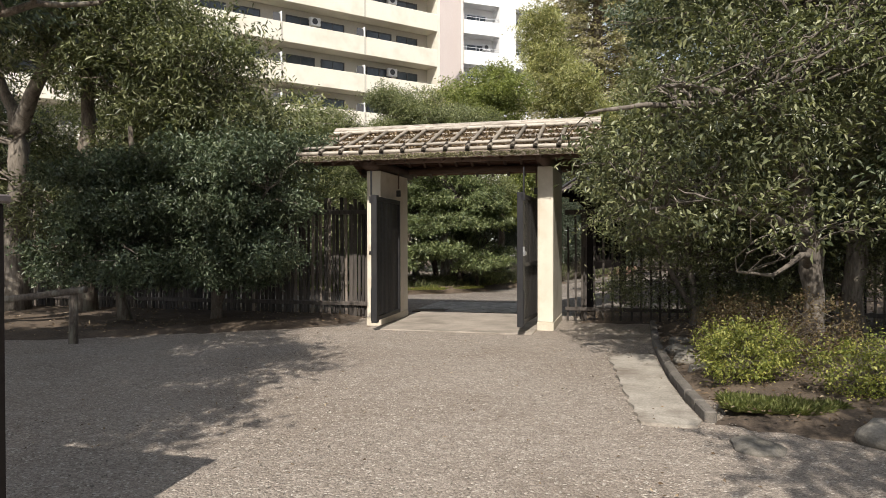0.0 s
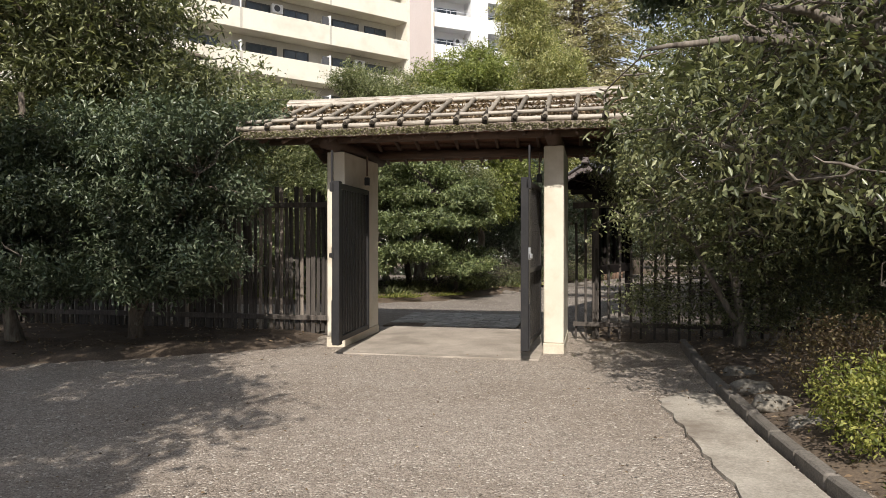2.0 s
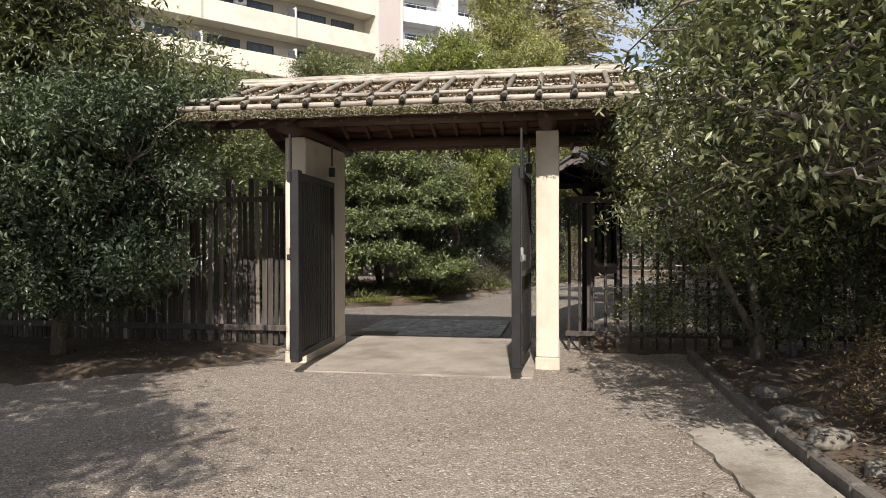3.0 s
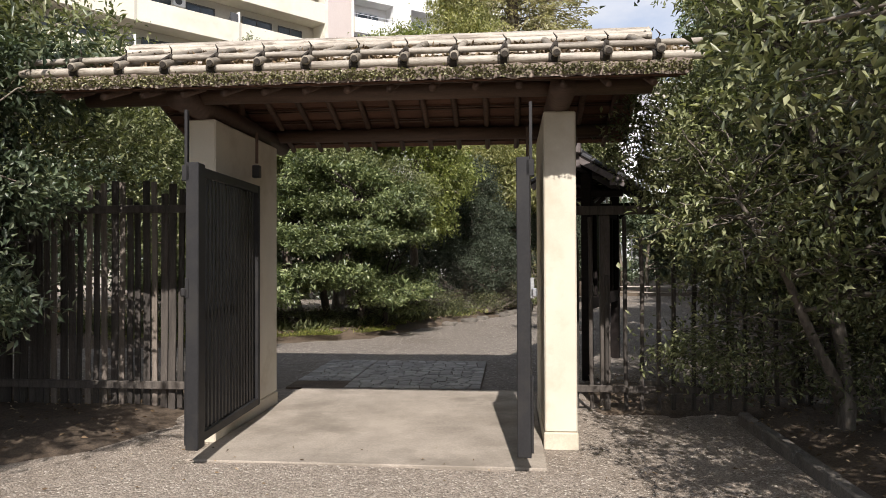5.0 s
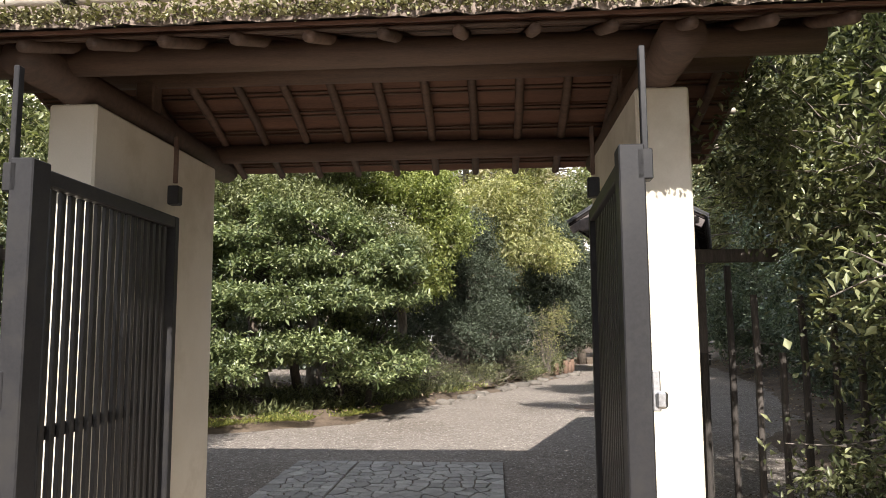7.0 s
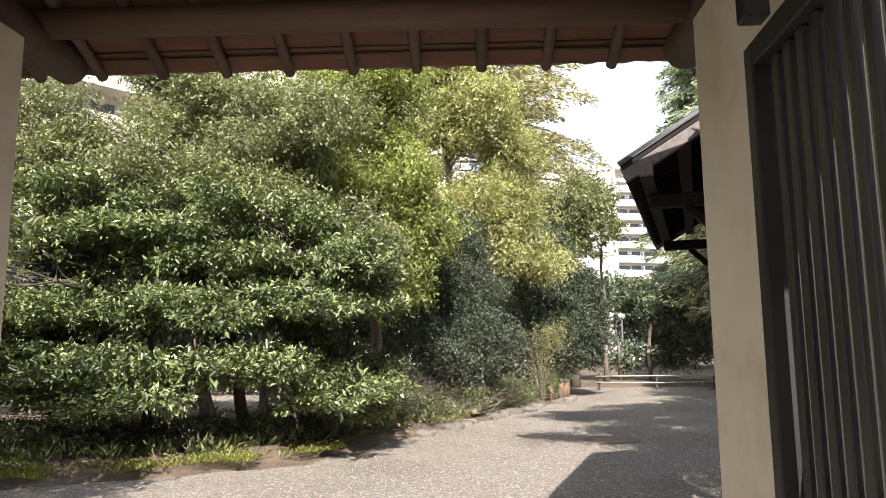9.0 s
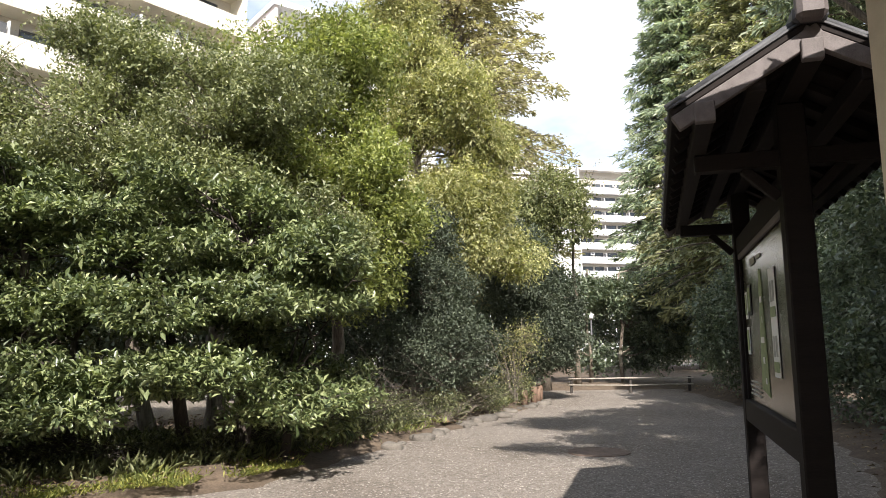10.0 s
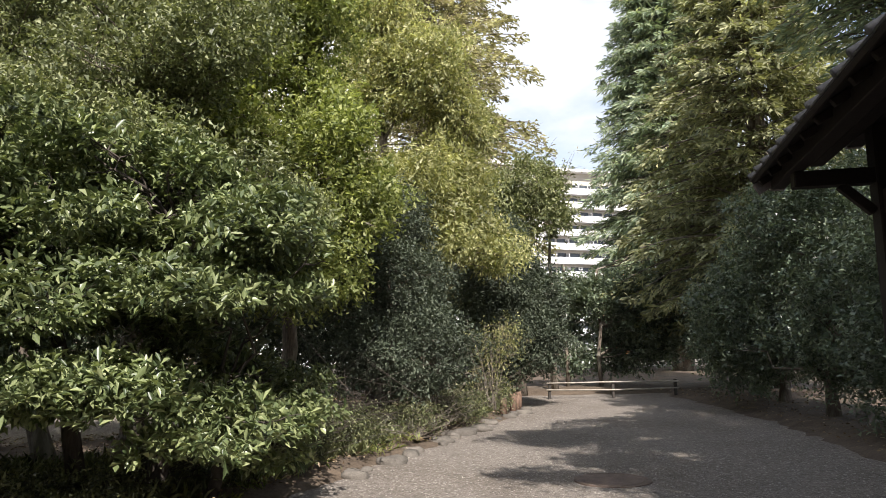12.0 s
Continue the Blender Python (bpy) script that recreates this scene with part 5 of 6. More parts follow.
plant("evergreen_tree", (1.1, 12.4, 0.05), "evergreen tree with drooping leafy branches beside the gate", "tree",
      [[(1.1, 12.4, 0, 0.07), (1.0, 12.3, 1.6, 0.05), (0.7, 12.2, 3.2, 0.03)], [(1.1, 12.4, 0.3, 0.05), (0.5, 12.0, 1.4, 0.03), (0.0, 11.6, 2.0, 0.015)]],
      [(0.5, 11.9, 2.5, 0.95, 0.85, 0.55), (0.1, 11.7, 1.8, 0.75, 0.7, 0.4), (1.1, 11.8, 1.4, 0.8, 0.7, 0.3), (0.9, 12.2, 3.4, 1.0, 0.9, 0.6), (1.8, 12.0, 2.6, 1.0, 0.9, 0.7), (0.3, 12.0, 3.9, 0.6, 0.7, 0.4), (0.8, 13.6, 4.5, 0.9, 0.8, 0.4), (1.4, 14.2, 4.9, 1.0, 0.8, 0.4)],
      "leaf_olive", 1500, 11, 0.072, 0.029, 22, spread=0.15, twigs=200, bark="twig", twig_r=0.010)
plant("evergreen_tree", (3.4, 12.0, 0.05), "dark evergreen tree with two straight trunks", "tree",
      [[(3.4, 12.0, 0, 0.16), (3.4, 12.0, 2.5, 0.13), (3.35, 12.0, 6.0, 0.10), (3.3, 12.0, 8.5, 0.05)], [(2.8, 11.8, 0, 0.09), (2.7, 11.8, 2.4, 0.07), (2.6, 11.8, 5.0, 0.04)]],
      [(3.2, 11.4, 3.2, 1.7, 1.3, 0.9), (3.8, 11.6, 4.8, 1.8, 1.5, 1.2), (4.6, 11.6, 2.4, 1.6, 1.3, 1.2), (2.8, 11.4, 6.2, 2.0, 1.6, 1.2), (4.2, 12, 7.6, 2.2, 1.8, 1.4), (2.6, 12.2, 1.8, 0.9, 0.7, 0.6)],
      "leaf_grey", 2500, 14, 0.11, 0.036, 23, spread=0.26, twigs=60, bark="bark_pale")
plant("evergreen_tree", (5.0, 8.6, 0.05), "evergreen tree with long glossy leaves over the planting bed", "tree",
      [[(5.0, 8.6, 0, 0.13), (4.8, 8.5, 2.0, 0.10), (4.6, 8.3, 4.0, 0.05)], [(4.8, 8.5, 1.9, 0.06), (3.6, 7.8, 2.1, 0.03), (2.9, 7.4, 2.0, 0.015)]],
      [(4.6, 8.2, 3.6, 1.7, 1.6, 1.0), (3.3, 7.7, 2.15, 0.9, 0.8, 0.35), (5.0, 7.6, 2.4, 1.4, 1.2, 0.6), (4.0, 8.0, 4.9, 1.8, 1.6, 0.9)],
      "leaf_dark", 2600, 13, 0.092, 0.034, 24, spread=0.18, twigs=60)
plant("evergreen_tree", (6.8, 13.8, 0.05), "dark evergreen screen along the fence", "tree",
      [[(6.8, 13.8, 0, 0.12), (6.8, 13.8, 3, 0.08)]],
      [(6.5, 12.6, 1.8, 1.9, 1.2, 1.5), (7.5, 12.0, 4.0, 2.2, 1.6, 1.8), (9.0, 10.0, 2.4, 2.0, 2.0, 2.2), (6.0, 13.4, 5.4, 2.0, 1.6, 1.6)],
      "leaf_dark", 1600, 14, 0.13, 0.045, 25, spread=0.3, twigs=20)

plant("evergreen_shrub", (1.6, 12.7, 0.05), "twiggy small-leaved evergreen shrub against the thin pickets", "bush",
      [[(1.6, 12.7, 0, 0.04), (1.5, 12.6, 1.0, 0.03), (1.2, 12.5, 1.9, 0.015)], [(2.3, 12.6, 0, 0.04), (2.4, 12.5, 1.2, 0.02)]],
      [(0.3, 12.7, 1.5, 0.7, 0.35, 0.5), (1.2, 12.6, 1.2, 0.8, 0.4, 0.6), (2.2, 12.5, 1.3, 0.9, 0.45, 0.7), (3.2, 12.3, 1.2, 0.9, 0.5, 0.7), (0.9, 12.6, 2.1, 0.9, 0.4, 0.4), (0.0, 12.8, 2.2, 0.6, 0.35, 0.35), (2.4, 12.5, 2.3, 0.9, 0.45, 0.4), (-0.2, 12.9, 3.0, 0.5, 0.4, 0.4), (-0.45, 12.6, 2.5, 0.4, 0.35, 0.45), (0.2, 12.6, 0.7, 0.7, 0.4, 0.35), (1.4, 12.4, 0.65, 0.9, 0.4, 0.35), (2.6, 12.2, 0.75, 0.9, 0.4, 0.4), (3.8, 12.0, 1.6, 0.9, 0.5, 0.9)],
      "leaf_grey", 4200, 11, 0.06, 0.024, 26, spread=0.15, twigs=260, bark="twig", twig_r=0.008, shell=0.2)

# azaleas, grass and litter of the planting bed
plant("azalea_bush", (1.2, 7.7, 0.05), "yellow-green azalea bush in the planting bed", "bush",
      [], [(1.10, 7.55, 0.36, 0.38, 0.34, 0.27), (1.40, 7.75, 0.42, 0.32, 0.32, 0.26), (1.02, 7.9, 0.40, 0.30, 0.32, 0.26)], "leaf_azalea", 620, 12, 0.036, 0.017, 31, spread=0.10, twigs=90, twig_r=0.006, lump=0.25)
plant("azalea_bush", (2.15, 7.25, 0.05), "yellow-green azalea bush with bare twigs", "bush",
      [], [(2.05, 7.15, 0.34, 0.38, 0.36, 0.26), (2.5, 7.35, 0.36, 0.45, 0.42, 0.28)], "leaf_azalea", 430, 12, 0.036, 0.017, 32, spread=0.10, twigs=110, twig_r=0.006, lump=0.3)
plant("azalea_bush", (1.5, 9.0, 0.05), "dry reddish azalea bush behind the kerb", "bush",
      [], [(1.4, 8.9, 0.50, 0.6, 0.6, 0.36), (2.0, 8.8, 0.5, 0.6, 0.5, 0.38), (1.2, 9.5, 0.45, 0.4, 0.4, 0.3)], "leaf_dry", 800, 11, 0.036, 0.015, 33, spread=0.11, twigs=170, twig_r=0.006, lump=0.3)
scatter("grass_tuft", [(0.85, 6.45), (1.1, 6.35), (1.65, 6.35), (1.8, 6.6), (1.4, 6.8), (0.9, 6.75)], 11000, 0.095, 0.0024, "grass", "tuft of fine green grass at the bed's corner", "grass", 41, 0.45, 0.06, 0.1)
scatter("fallen_leaves", BED_RIGHT, 16000, 0.05, 0.024, "litter", "scattered dry leaves on the planting bed", "fallen leaves", 42, 0, 0.10)
scatter("fallen_leaves", BED_LEFT, 14000, 0.05, 0.024, "litter", "scattered dry leaves under the evergreens", "fallen leaves", 43, 0, 0.085, 0.2)
scatter("fallen_leaves", [(-5, 4), (1, 4), (1.2, 14), (-1.1, 14.3), (-1.2, 12), (-5, 11.6)], 500, 0.035, 0.016, "litter", "a few dry leaves on the gravel", "fallen leaves", 44, 0, 0.008)

def pebbles(x0, x1, y0, y1, n, seed, label):
    """Loose grit on the path: small uneven eight-sided stones, as one thing of kind stuff."""
    rng = np.random.default_rng(seed)
    at = np.stack([rng.uniform(x0, x1, n), rng.uniform(y0, y1, n), np.full(n, -0.001)], 1)
    r = rng.uniform(0.003, 0.008, n) * np.where(rng.uniform(0, 1, n) < 0.05, 1.7, 1.0)
    turn = rng.uniform(0, 6.283, n)
    v = np.empty((n, 6, 3))
    for k in range(4):
        w = turn + k * 1.5708 + rng.normal(0, 0.2, n)
        v[:, k] = at + np.stack([np.cos(w), np.sin(w), np.zeros(n)], 1) * (r * rng.uniform(0.8, 1.4, n))[:, None] + np.array([0, 0, 0.002])
    v[:, 4] = at + np.array([0, 0, 1.0]) * (r * 0.9)[:, None]
    v[:, 5] = at - np.array([0, 0, 1.0]) * (r * 0.5)[:, None]
    f = np.array([(0, 1, 4), (1, 2, 4), (2, 3, 4), (3, 0, 4), (1, 0, 5), (2, 1, 5), (3, 2, 5), (0, 3, 5)])
    ob = raw("pebbles", v.reshape(-1, 3).tolist(), (np.arange(n)[:, None, None] * 6 + f[None]).reshape(-1, 3).tolist(), M["pebble"])
    return tagged(ob, label, "pebbles", "", "stuff")


pebbles(-5.0, 0.9, 1.6, 11.0, 15000, 71, "loose pale grit on the gravel before the gate")
pebbles(-4.6, 1.2, 16.7, 24.0, 7000, 72, "loose grit on the gravel beyond the gate")

# ---- trees beyond the gate ----
def tiered(name, at, label, pads, leaf, n, seed, trunks, leaf_len=0.095, leaf_w=0.040, group="layered evergreens"):
    return plant(name, at, label, "tree", trunks, pads, leaf, n, 10, leaf_len, leaf_w, seed, spread=0.10, twigs=130, group=group, shell=0.35, lump=0.25, upward=0.7, flat=0.5, bark="bark_dark")


tiered("layered_evergreen", (-5.0, 21.0, 0.1), "clipped evergreen tree with glossy layered branches over the bank",
       pads(1, [(-4.3, 20.3, 1.0, 0.7, 0.5, 7), (-5.9, 19.8, 1.2, 0.8, 0.5, 6), (-5.0, 19.8, 1.15, 0.8, 0.3, 6), (-3.9, 20.6, 0.75, 0.35, 0.3, 3), (-4.6, 21.6, 1.3, 1.0, 0.6, 6), (-5.1, 20.2, 1.95, 1.2, 0.7, 10), (-6.4, 20.1, 2.0, 0.8, 0.6, 7), (-4.9, 20.5, 2.75, 1.2, 0.7, 10), (-4.2, 20.9, 2.2, 0.6, 0.6, 5), (-6.2, 20.5, 2.9, 0.8, 0.7, 7), (-5.4, 20.6, 3.4, 1.2, 0.7, 8)], 0.52, 0.14) + [(-5.2, 20.9, 2.6, 1.5, 0.6, 0.9)],
       "leaf_mid", 6000, 51, [[(-5.0, 21.0, 0, 0.09), (-4.95, 20.9, 1.2, 0.08), (-4.9, 20.8, 2.8, 0.04)], [(-5.6, 20.9, 0, 0.09), (-5.7, 20.7, 1.0, 0.07), (-5.9, 20.5, 2.2, 0.04)], [(-4.5, 21.1, 0, 0.06), (-4.3, 20.8, 1.2, 0.04)]])
tiered("layered_evergreen", (-7.6, 20.5, 0.1), "clipped evergreen tree with layered branches near the fence",
       pads(2, [(-7.4, 19.5, 1.1, 1.0, 0.6, 10), (-6.6, 19.4, 0.95, 0.5, 0.3, 4), (-8.0, 21.0, 1.3, 1.0, 0.6, 5), (-8.2, 19.9, 1.9, 1.2, 0.7, 9), (-7.1, 20.0, 2.1, 0.9, 0.6, 8), (-7.6, 20.1, 2.9, 1.3, 0.8, 10), (-9.6, 20.2, 2.4, 1.2, 0.9, 10), (-8.2, 20.4, 3.6, 1.4, 0.8, 9), (-9.2, 20.0, 1.2, 0.9, 0.8, 7)], 0.52, 0.14) + [(-7.7, 20.6, 2.7, 1.6, 0.6, 1.0)],
       "leaf_mid", 6000, 52, [[(-7.6, 20.5, 0, 0.10), (-7.6, 20.5, 1.4, 0.08), (-7.5, 20.3, 3.0, 0.04)], [(-6.9, 20.6, 0, 0.07), (-6.9, 20.5, 1.6, 0.04)]])
plant("evergreen_tree", (-6.0, 23.0, 0.1), "broad olive green evergreen rising behind the layered branches", "tree",
      [[(-6.0, 23.0, 0, 0.16), (-5.9, 22.9, 2.0, 0.13), (-5.7, 22.8, 4.4, 0.06)], [(-6.8, 22.8, 0, 0.12), (-7.2, 22.6, 2.2, 0.09), (-7.6, 22.5, 4.4, 0.04)]],
      pads(3, [(-5.4, 21.8, 3.7, 1.3, 0.7, 11), (-7.2, 21.6, 4.1, 1.5, 0.8, 12), (-5.9, 22.0, 4.7, 1.5, 0.8, 12), (-7.8, 22.0, 5.2, 1.4, 0.8, 11), (-4.6, 22.4, 3.1, 0.8, 0.6, 7), (-6.4, 22.4, 5.7, 1.3, 0.8, 10), (-9.6, 21.8, 4.6, 1.5, 0.9, 12), (-7.4, 22.4, 6.3, 1.0, 0.7, 7), (-9.6, 22.0, 5.6, 1.2, 0.8, 8), (-5.0, 22.2, 5.3, 0.8, 0.6, 6)], 0.6, 0.3),
      "leaf_olive", 12500, 13, 0.066, 0.026, 53, spread=0.15, twigs=260, twig_r=0.009, simple=True)
plant("evergreen_tree", (-4.4, 24.6, 0.1), "fresh green evergreen tree beside the path", "tree",
      [[(-4.4, 24.6, 0, 0.13), (-4.3, 24.6, 2.0, 0.10), (-4.2, 24.6, 4.6, 0.05), (-4.4, 24.5, 6.6, 0.02)]],
      pads(5, [(-4.5, 23.9, 4.5, 1.1, 0.8, 9), (-3.7, 24.1, 3.6, 0.7, 0.7, 6), (-4.8, 24.2, 5.6, 1.0, 0.8, 9), (-4.3, 24.2, 6.5, 0.8, 0.7, 8), (-3.6, 24.4, 5.2, 0.6, 0.6, 5), (-5.4, 24.2, 6.6, 0.8, 0.6, 6), (-4.6, 24.3, 7.2, 0.5, 0.4, 4), (-3.9, 23.8, 2.6, 0.8, 0.6, 6)], 0.62, 0.4),
      "leaf_fresh", 6600, 14, 0.085, 0.034, 54, spread=0.18, twigs=90, simple=True)
plant("evergreen_bush", (-2.9, 26.4, 0.1), "dark rounded evergreen bush at the path's edge", "bush",
      [[(-2.9, 26.4, 0, 0.09), (-2.8, 26.4, 1.8, 0.06), (-2.8, 26.3, 3.2, 0.03)], [(-2.5, 26.3, 0, 0.06), (-2.2, 26.2, 1.6, 0.04)]],
      [(-2.8, 26.2, 2.6, 1.15, 0.9, 1.0), (-2.5, 26.0, 1.5, 1.2, 0.9, 0.8), (-2.9, 26.3, 3.7, 0.85, 0.8, 0.7), (-3.7, 25.6, 1.9, 0.8, 0.7, 1.0), (-3.6, 25.7, 3.1, 0.7, 0.6, 0.8)],
      "leaf_pine", 6800, 14, 0.062, 0.022, 55, spread=0.15, twigs=70, simple=True)
plant("broadleaf_tree", (-3.2, 30.0, 0.1), "tall yellow-green tree catching the sun", "tree",
      [[(-3.2, 30.0, 0, 0.2), (-3.1, 30.0, 4.0, 0.14), (-3.0, 30.0, 8.5, 0.05)], [(-3.1, 30, 3.6, 0.10), (-1.6, 29.6, 5.4, 0.06), (-1.0, 29.4, 6.4, 0.03)]],
      pads(4, [(-3.0, 29.4, 7.4, 1.4, 1.0, 9), (-1.8, 29.2, 5.4, 1.2, 0.9, 8), (-3.6, 29.4, 9.2, 1.1, 0.9, 8), (-1.4, 29.4, 3.9, 1.0, 0.8, 6), (-2.8, 29.0, 5.0, 1.2, 0.9, 8), (-0.9, 29.6, 6.6, 0.8, 0.7, 5), (-2.2, 29.4, 8.2, 1.0, 0.8, 6), (-3.2, 29.4, 10.4, 0.8, 0.7, 5)], 0.75, 0.6),
      "leaf_yellow", 7500, 14, 0.11, 0.034, 56, spread=0.24, twigs=110, droop=0.3, simple=True)
plant("broadleaf_tree", (-7.4, 30.0, 0.1), "yellow-green tree behind the evergreens", "tree",
      [[(-7.4, 30.0, 0, 0.2), (-7.3, 30.0, 4.0, 0.14), (-7.3, 30.0, 8.0, 0.05)]],
      [(-7.2, 29.4, 7.0, 1.8, 1.5, 1.1), (-8.8, 29.4, 6.2, 1.7, 1.5, 1.1), (-6.1, 29.4, 6.0, 1.4, 1.3, 1.0), (-7.6, 29.4, 5.0, 2.2, 1.4, 1.2)],
      "leaf_yellow", 3400, 14, 0.12, 0.042, 57, spread=0.26, twigs=50, simple=True)
plant("broadleaf_tree", (-13.5, 28.0, 0.1), "yellowish tree with orange-tinted leaves behind the fence", "tree",
      [[(-13.5, 28.0, 0, 0.2), (-13.4, 28.0, 6.0, 0.08)]],
      [(-13.4, 27.6, 6.2, 2.2, 1.6, 1.3), (-15.8, 27.4, 6.0, 2.2, 1.6, 1.3), (-12.0, 27.2, 5.0, 1.8, 1.4, 1.2), (-18.5, 26, 6.0, 2.4, 1.8, 2.0), (-14, 27, 4, 3.0, 1.5, 1.6), (-18, 25, 3, 3, 1.6, 2.0)],
      "leaf_yellow", 2000, 14, 0.17, 0.06, 58, spread=0.35, twigs=30, simple=True)
conifer("bald_conifer", (-1.6, 40.0, 0.1), "tall thin conifer with browning foliage", 27.0, 6.0, 0.4, "leaf_brown", 59, tiers=48, per_tier=12, needles=240, needle=0.26, droop=0.28, gap=0.22, width=0.07)
plant("evergreen_bush", (0.1, 32.2, 0.1), "dark rounded evergreen by the end of the path", "bush",
      [[(0.1, 32.2, 0, 0.1), (0.1, 32.2, 2.0, 0.07), (0.1, 32.2, 4.0, 0.03)]],
      [(0.0, 31.9, 3.3, 1.2, 1.0, 1.1), (0.3, 31.7, 1.7, 1.35, 1.1, 1.0), (-0.1, 32.0, 4.3, 0.8, 0.8, 0.7), (1.0, 31.8, 2.4, 0.6, 0.7, 0.8)],
      "leaf_pine", 6200, 14, 0.085, 0.032, 60, spread=0.2, twigs=40, simple=True)
plant("broadleaf_tree", (1.2, 36.0, 0.1), "round-crowned green tree beyond the path's end", "tree",
      [[(1.2, 36.0, 0, 0.16), (1.2, 36.0, 3.0, 0.11), (1.3, 36.0, 6.0, 0.05)]],
      [(1.5, 35.6, 6.6, 1.3, 1.2, 0.9), (0.4, 35.6, 5.6, 1.3, 1.2, 0.9), (2.0, 35.6, 5.6, 0.9, 0.9, 0.7)],
      "leaf_olive", 1300, 13, 0.14, 0.05, 61, spread=0.28, twigs=40, simple=True)
srng = random.Random(8)
stems = []
for k in range(11):
    w, lean = srng.uniform(0, 6.283), srng.uniform(0.15, 0.75)
    h = srng.uniform(1.4, 2.2)
    stems.append([(-0.6, 29.4, 0, 0.016), (-0.6 + 0.4 * lean * math.cos(w), 29.4 + 0.4 * lean * math.sin(w), h * 0.5, 0.012), (-0.6 + lean * math.cos(w), 29.4 + lean * math.sin(w), h, 0.005)])
plant("twiggy_shrub", (-0.6, 29.4, 0.1), "bare twiggy shrub with sparse yellow leaves", "bush",
      stems, [(-0.6, 29.3, 1.3, 0.65, 0.5, 0.75), (-0.3, 29.3, 1.7, 0.5, 0.5, 0.5)], "leaf_yellow", 260, 7, 0.06, 0.022, 62, spread=0.16, twigs=110, twig_r=0.006, bark="bark_pale", shell=0.2)
plant("low_shrub", (-2.4, 25.0, 0.1), "low dark leafy shrubs along the path's edge", "bush",
      [], [(-2.4, 25.9, 0.35, 0.5, 0.7, 0.35), (-1.5, 27.6, 0.35, 0.5, 0.8, 0.4), (-0.6, 29.9, 0.4, 0.5, 0.8, 0.4), (-3.4, 24.2, 0.3, 0.4, 0.6, 0.3)], "leaf_grey", 900, 12, 0.055, 0.022, 63, spread=0.14, twigs=60, twig_r=0.006)
scatter("ground_cover", [(-9, 18.0), (-6.6, 18.7), (-4.95, 19.8), (-4.15, 21.1), (-3.2, 22.9), (-2.2, 25.2), (-3.8, 26), (-5.5, 22.5), (-9, 21)], 15000, 0.13, 0.012, "grass", "patchy grass and low ground cover on the bank", "grass", 64, 0.45, 0.12, 0.55)
scatter("ground_cover", [(-8.2, 17.95), (-6.3, 18.45), (-4.5, 19.75), (-3.9, 21.0), (-4.3, 21.2), (-5.1, 20.3), (-6.6, 19.2), (-8.2, 18.6)], 34000, 0.085, 0.011, "leaf_azalea", "sunlit yellow-green ground cover at the path's edge", "grass", 65, 0.5, 0.10, 0.15)
scatter("undergrowth", [(-11, 18.2), (-7.2, 18.95), (-5.6, 19.75), (-4.5, 20.9), (-3.5, 22.9), (-2.6, 25.0), (-1.4, 27.6), (-0.4, 29.8), (-1.6, 30), (-3.8, 26.4), (-5.6, 23.2), (-11, 22.4)], 42000, 0.24, 0.0065, "leaf_olive", "shaded knee-high undergrowth of thin dark stems and leaves", "undergrowth", 69, 0.7, 0.12)
scatter("fallen_leaves", BED_BACK, 30000, 0.07, 0.03, "litter", "dry leaves on the shaded bank", "fallen leaves", 66, 0, 0.17)
scatter("fallen_leaves", BED_SIDE, 6000, 0.07, 0.03, "litter", "dry leaves on the shaded side bed", "fallen leaves", 67, 0, 0.13)
plant("evergreen_bush", (-10.5, 26.0, 0.1), "dark evergreen thicket filling the back of the bank", "bush",
      [[(-10.5, 26.0, 0, 0.1), (-10.5, 26.0, 3.0, 0.05)]],
      [(-9.5, 25.5, 2.6, 2.0, 1.2, 1.8), (-12.5, 24.5, 2.6, 2.2, 1.4, 2.2), (-6.5, 26.6, 2.2, 1.8, 1.0, 1.5), (-16, 22.5, 2.6, 2.5, 1.6, 2.2), (-4.0, 28.0, 2.2, 1.4, 1.0, 1.6)],
      "leaf_shade", 3800, 14, 0.17, 0.07, 68, spread=0.32, twigs=20, simple=True, floor=1.35)

plant("low_undergrowth", (-5.6, 20.4, 0.1), "low leafy undergrowth shaded by the layered evergreens", "undergrowth",
      [], [(-10.0, 19.6, 0.3, 1.2, 0.7, 0.22), (-8.2, 19.6, 0.3, 1.0, 0.6, 0.22), (-6.9, 19.8, 0.28, 0.8, 0.5, 0.2), (-5.6, 20.6, 0.28, 0.8, 0.5, 0.2), (-4.7, 21.6, 0.3, 0.6, 0.6, 0.24), (-4.0, 22.8, 0.32, 0.5, 0.7, 0.26), (-3.3, 24.3, 0.36, 0.5, 0.8, 0.3), (-2.5, 25.9, 0.36, 0.4, 0.8, 0.3), (-1.7, 27.6, 0.34, 0.4, 0.7, 0.28)],
      "leaf_grey", 2600, 12, 0.055, 0.022, 70, spread=0.14, twigs=160, twig_r=0.005, shell=0.1, bark="bark_dark")
erng = random.Random(12)
for k in range(17):
    t = (k + erng.uniform(-0.3, 0.3)) / 16
    size = erng.uniform(0.07, 0.17)
    stone = rock((-3.3 + 3.6 * t + erng.uniform(-0.05, 0.2), 22.6 + 8.2 * t, 0.0), size * 1.5, size, size * 0.8, 20 + k, "weathered earthy stone edging the path", "kerb")
    stone["group"] = "stones edging the path"
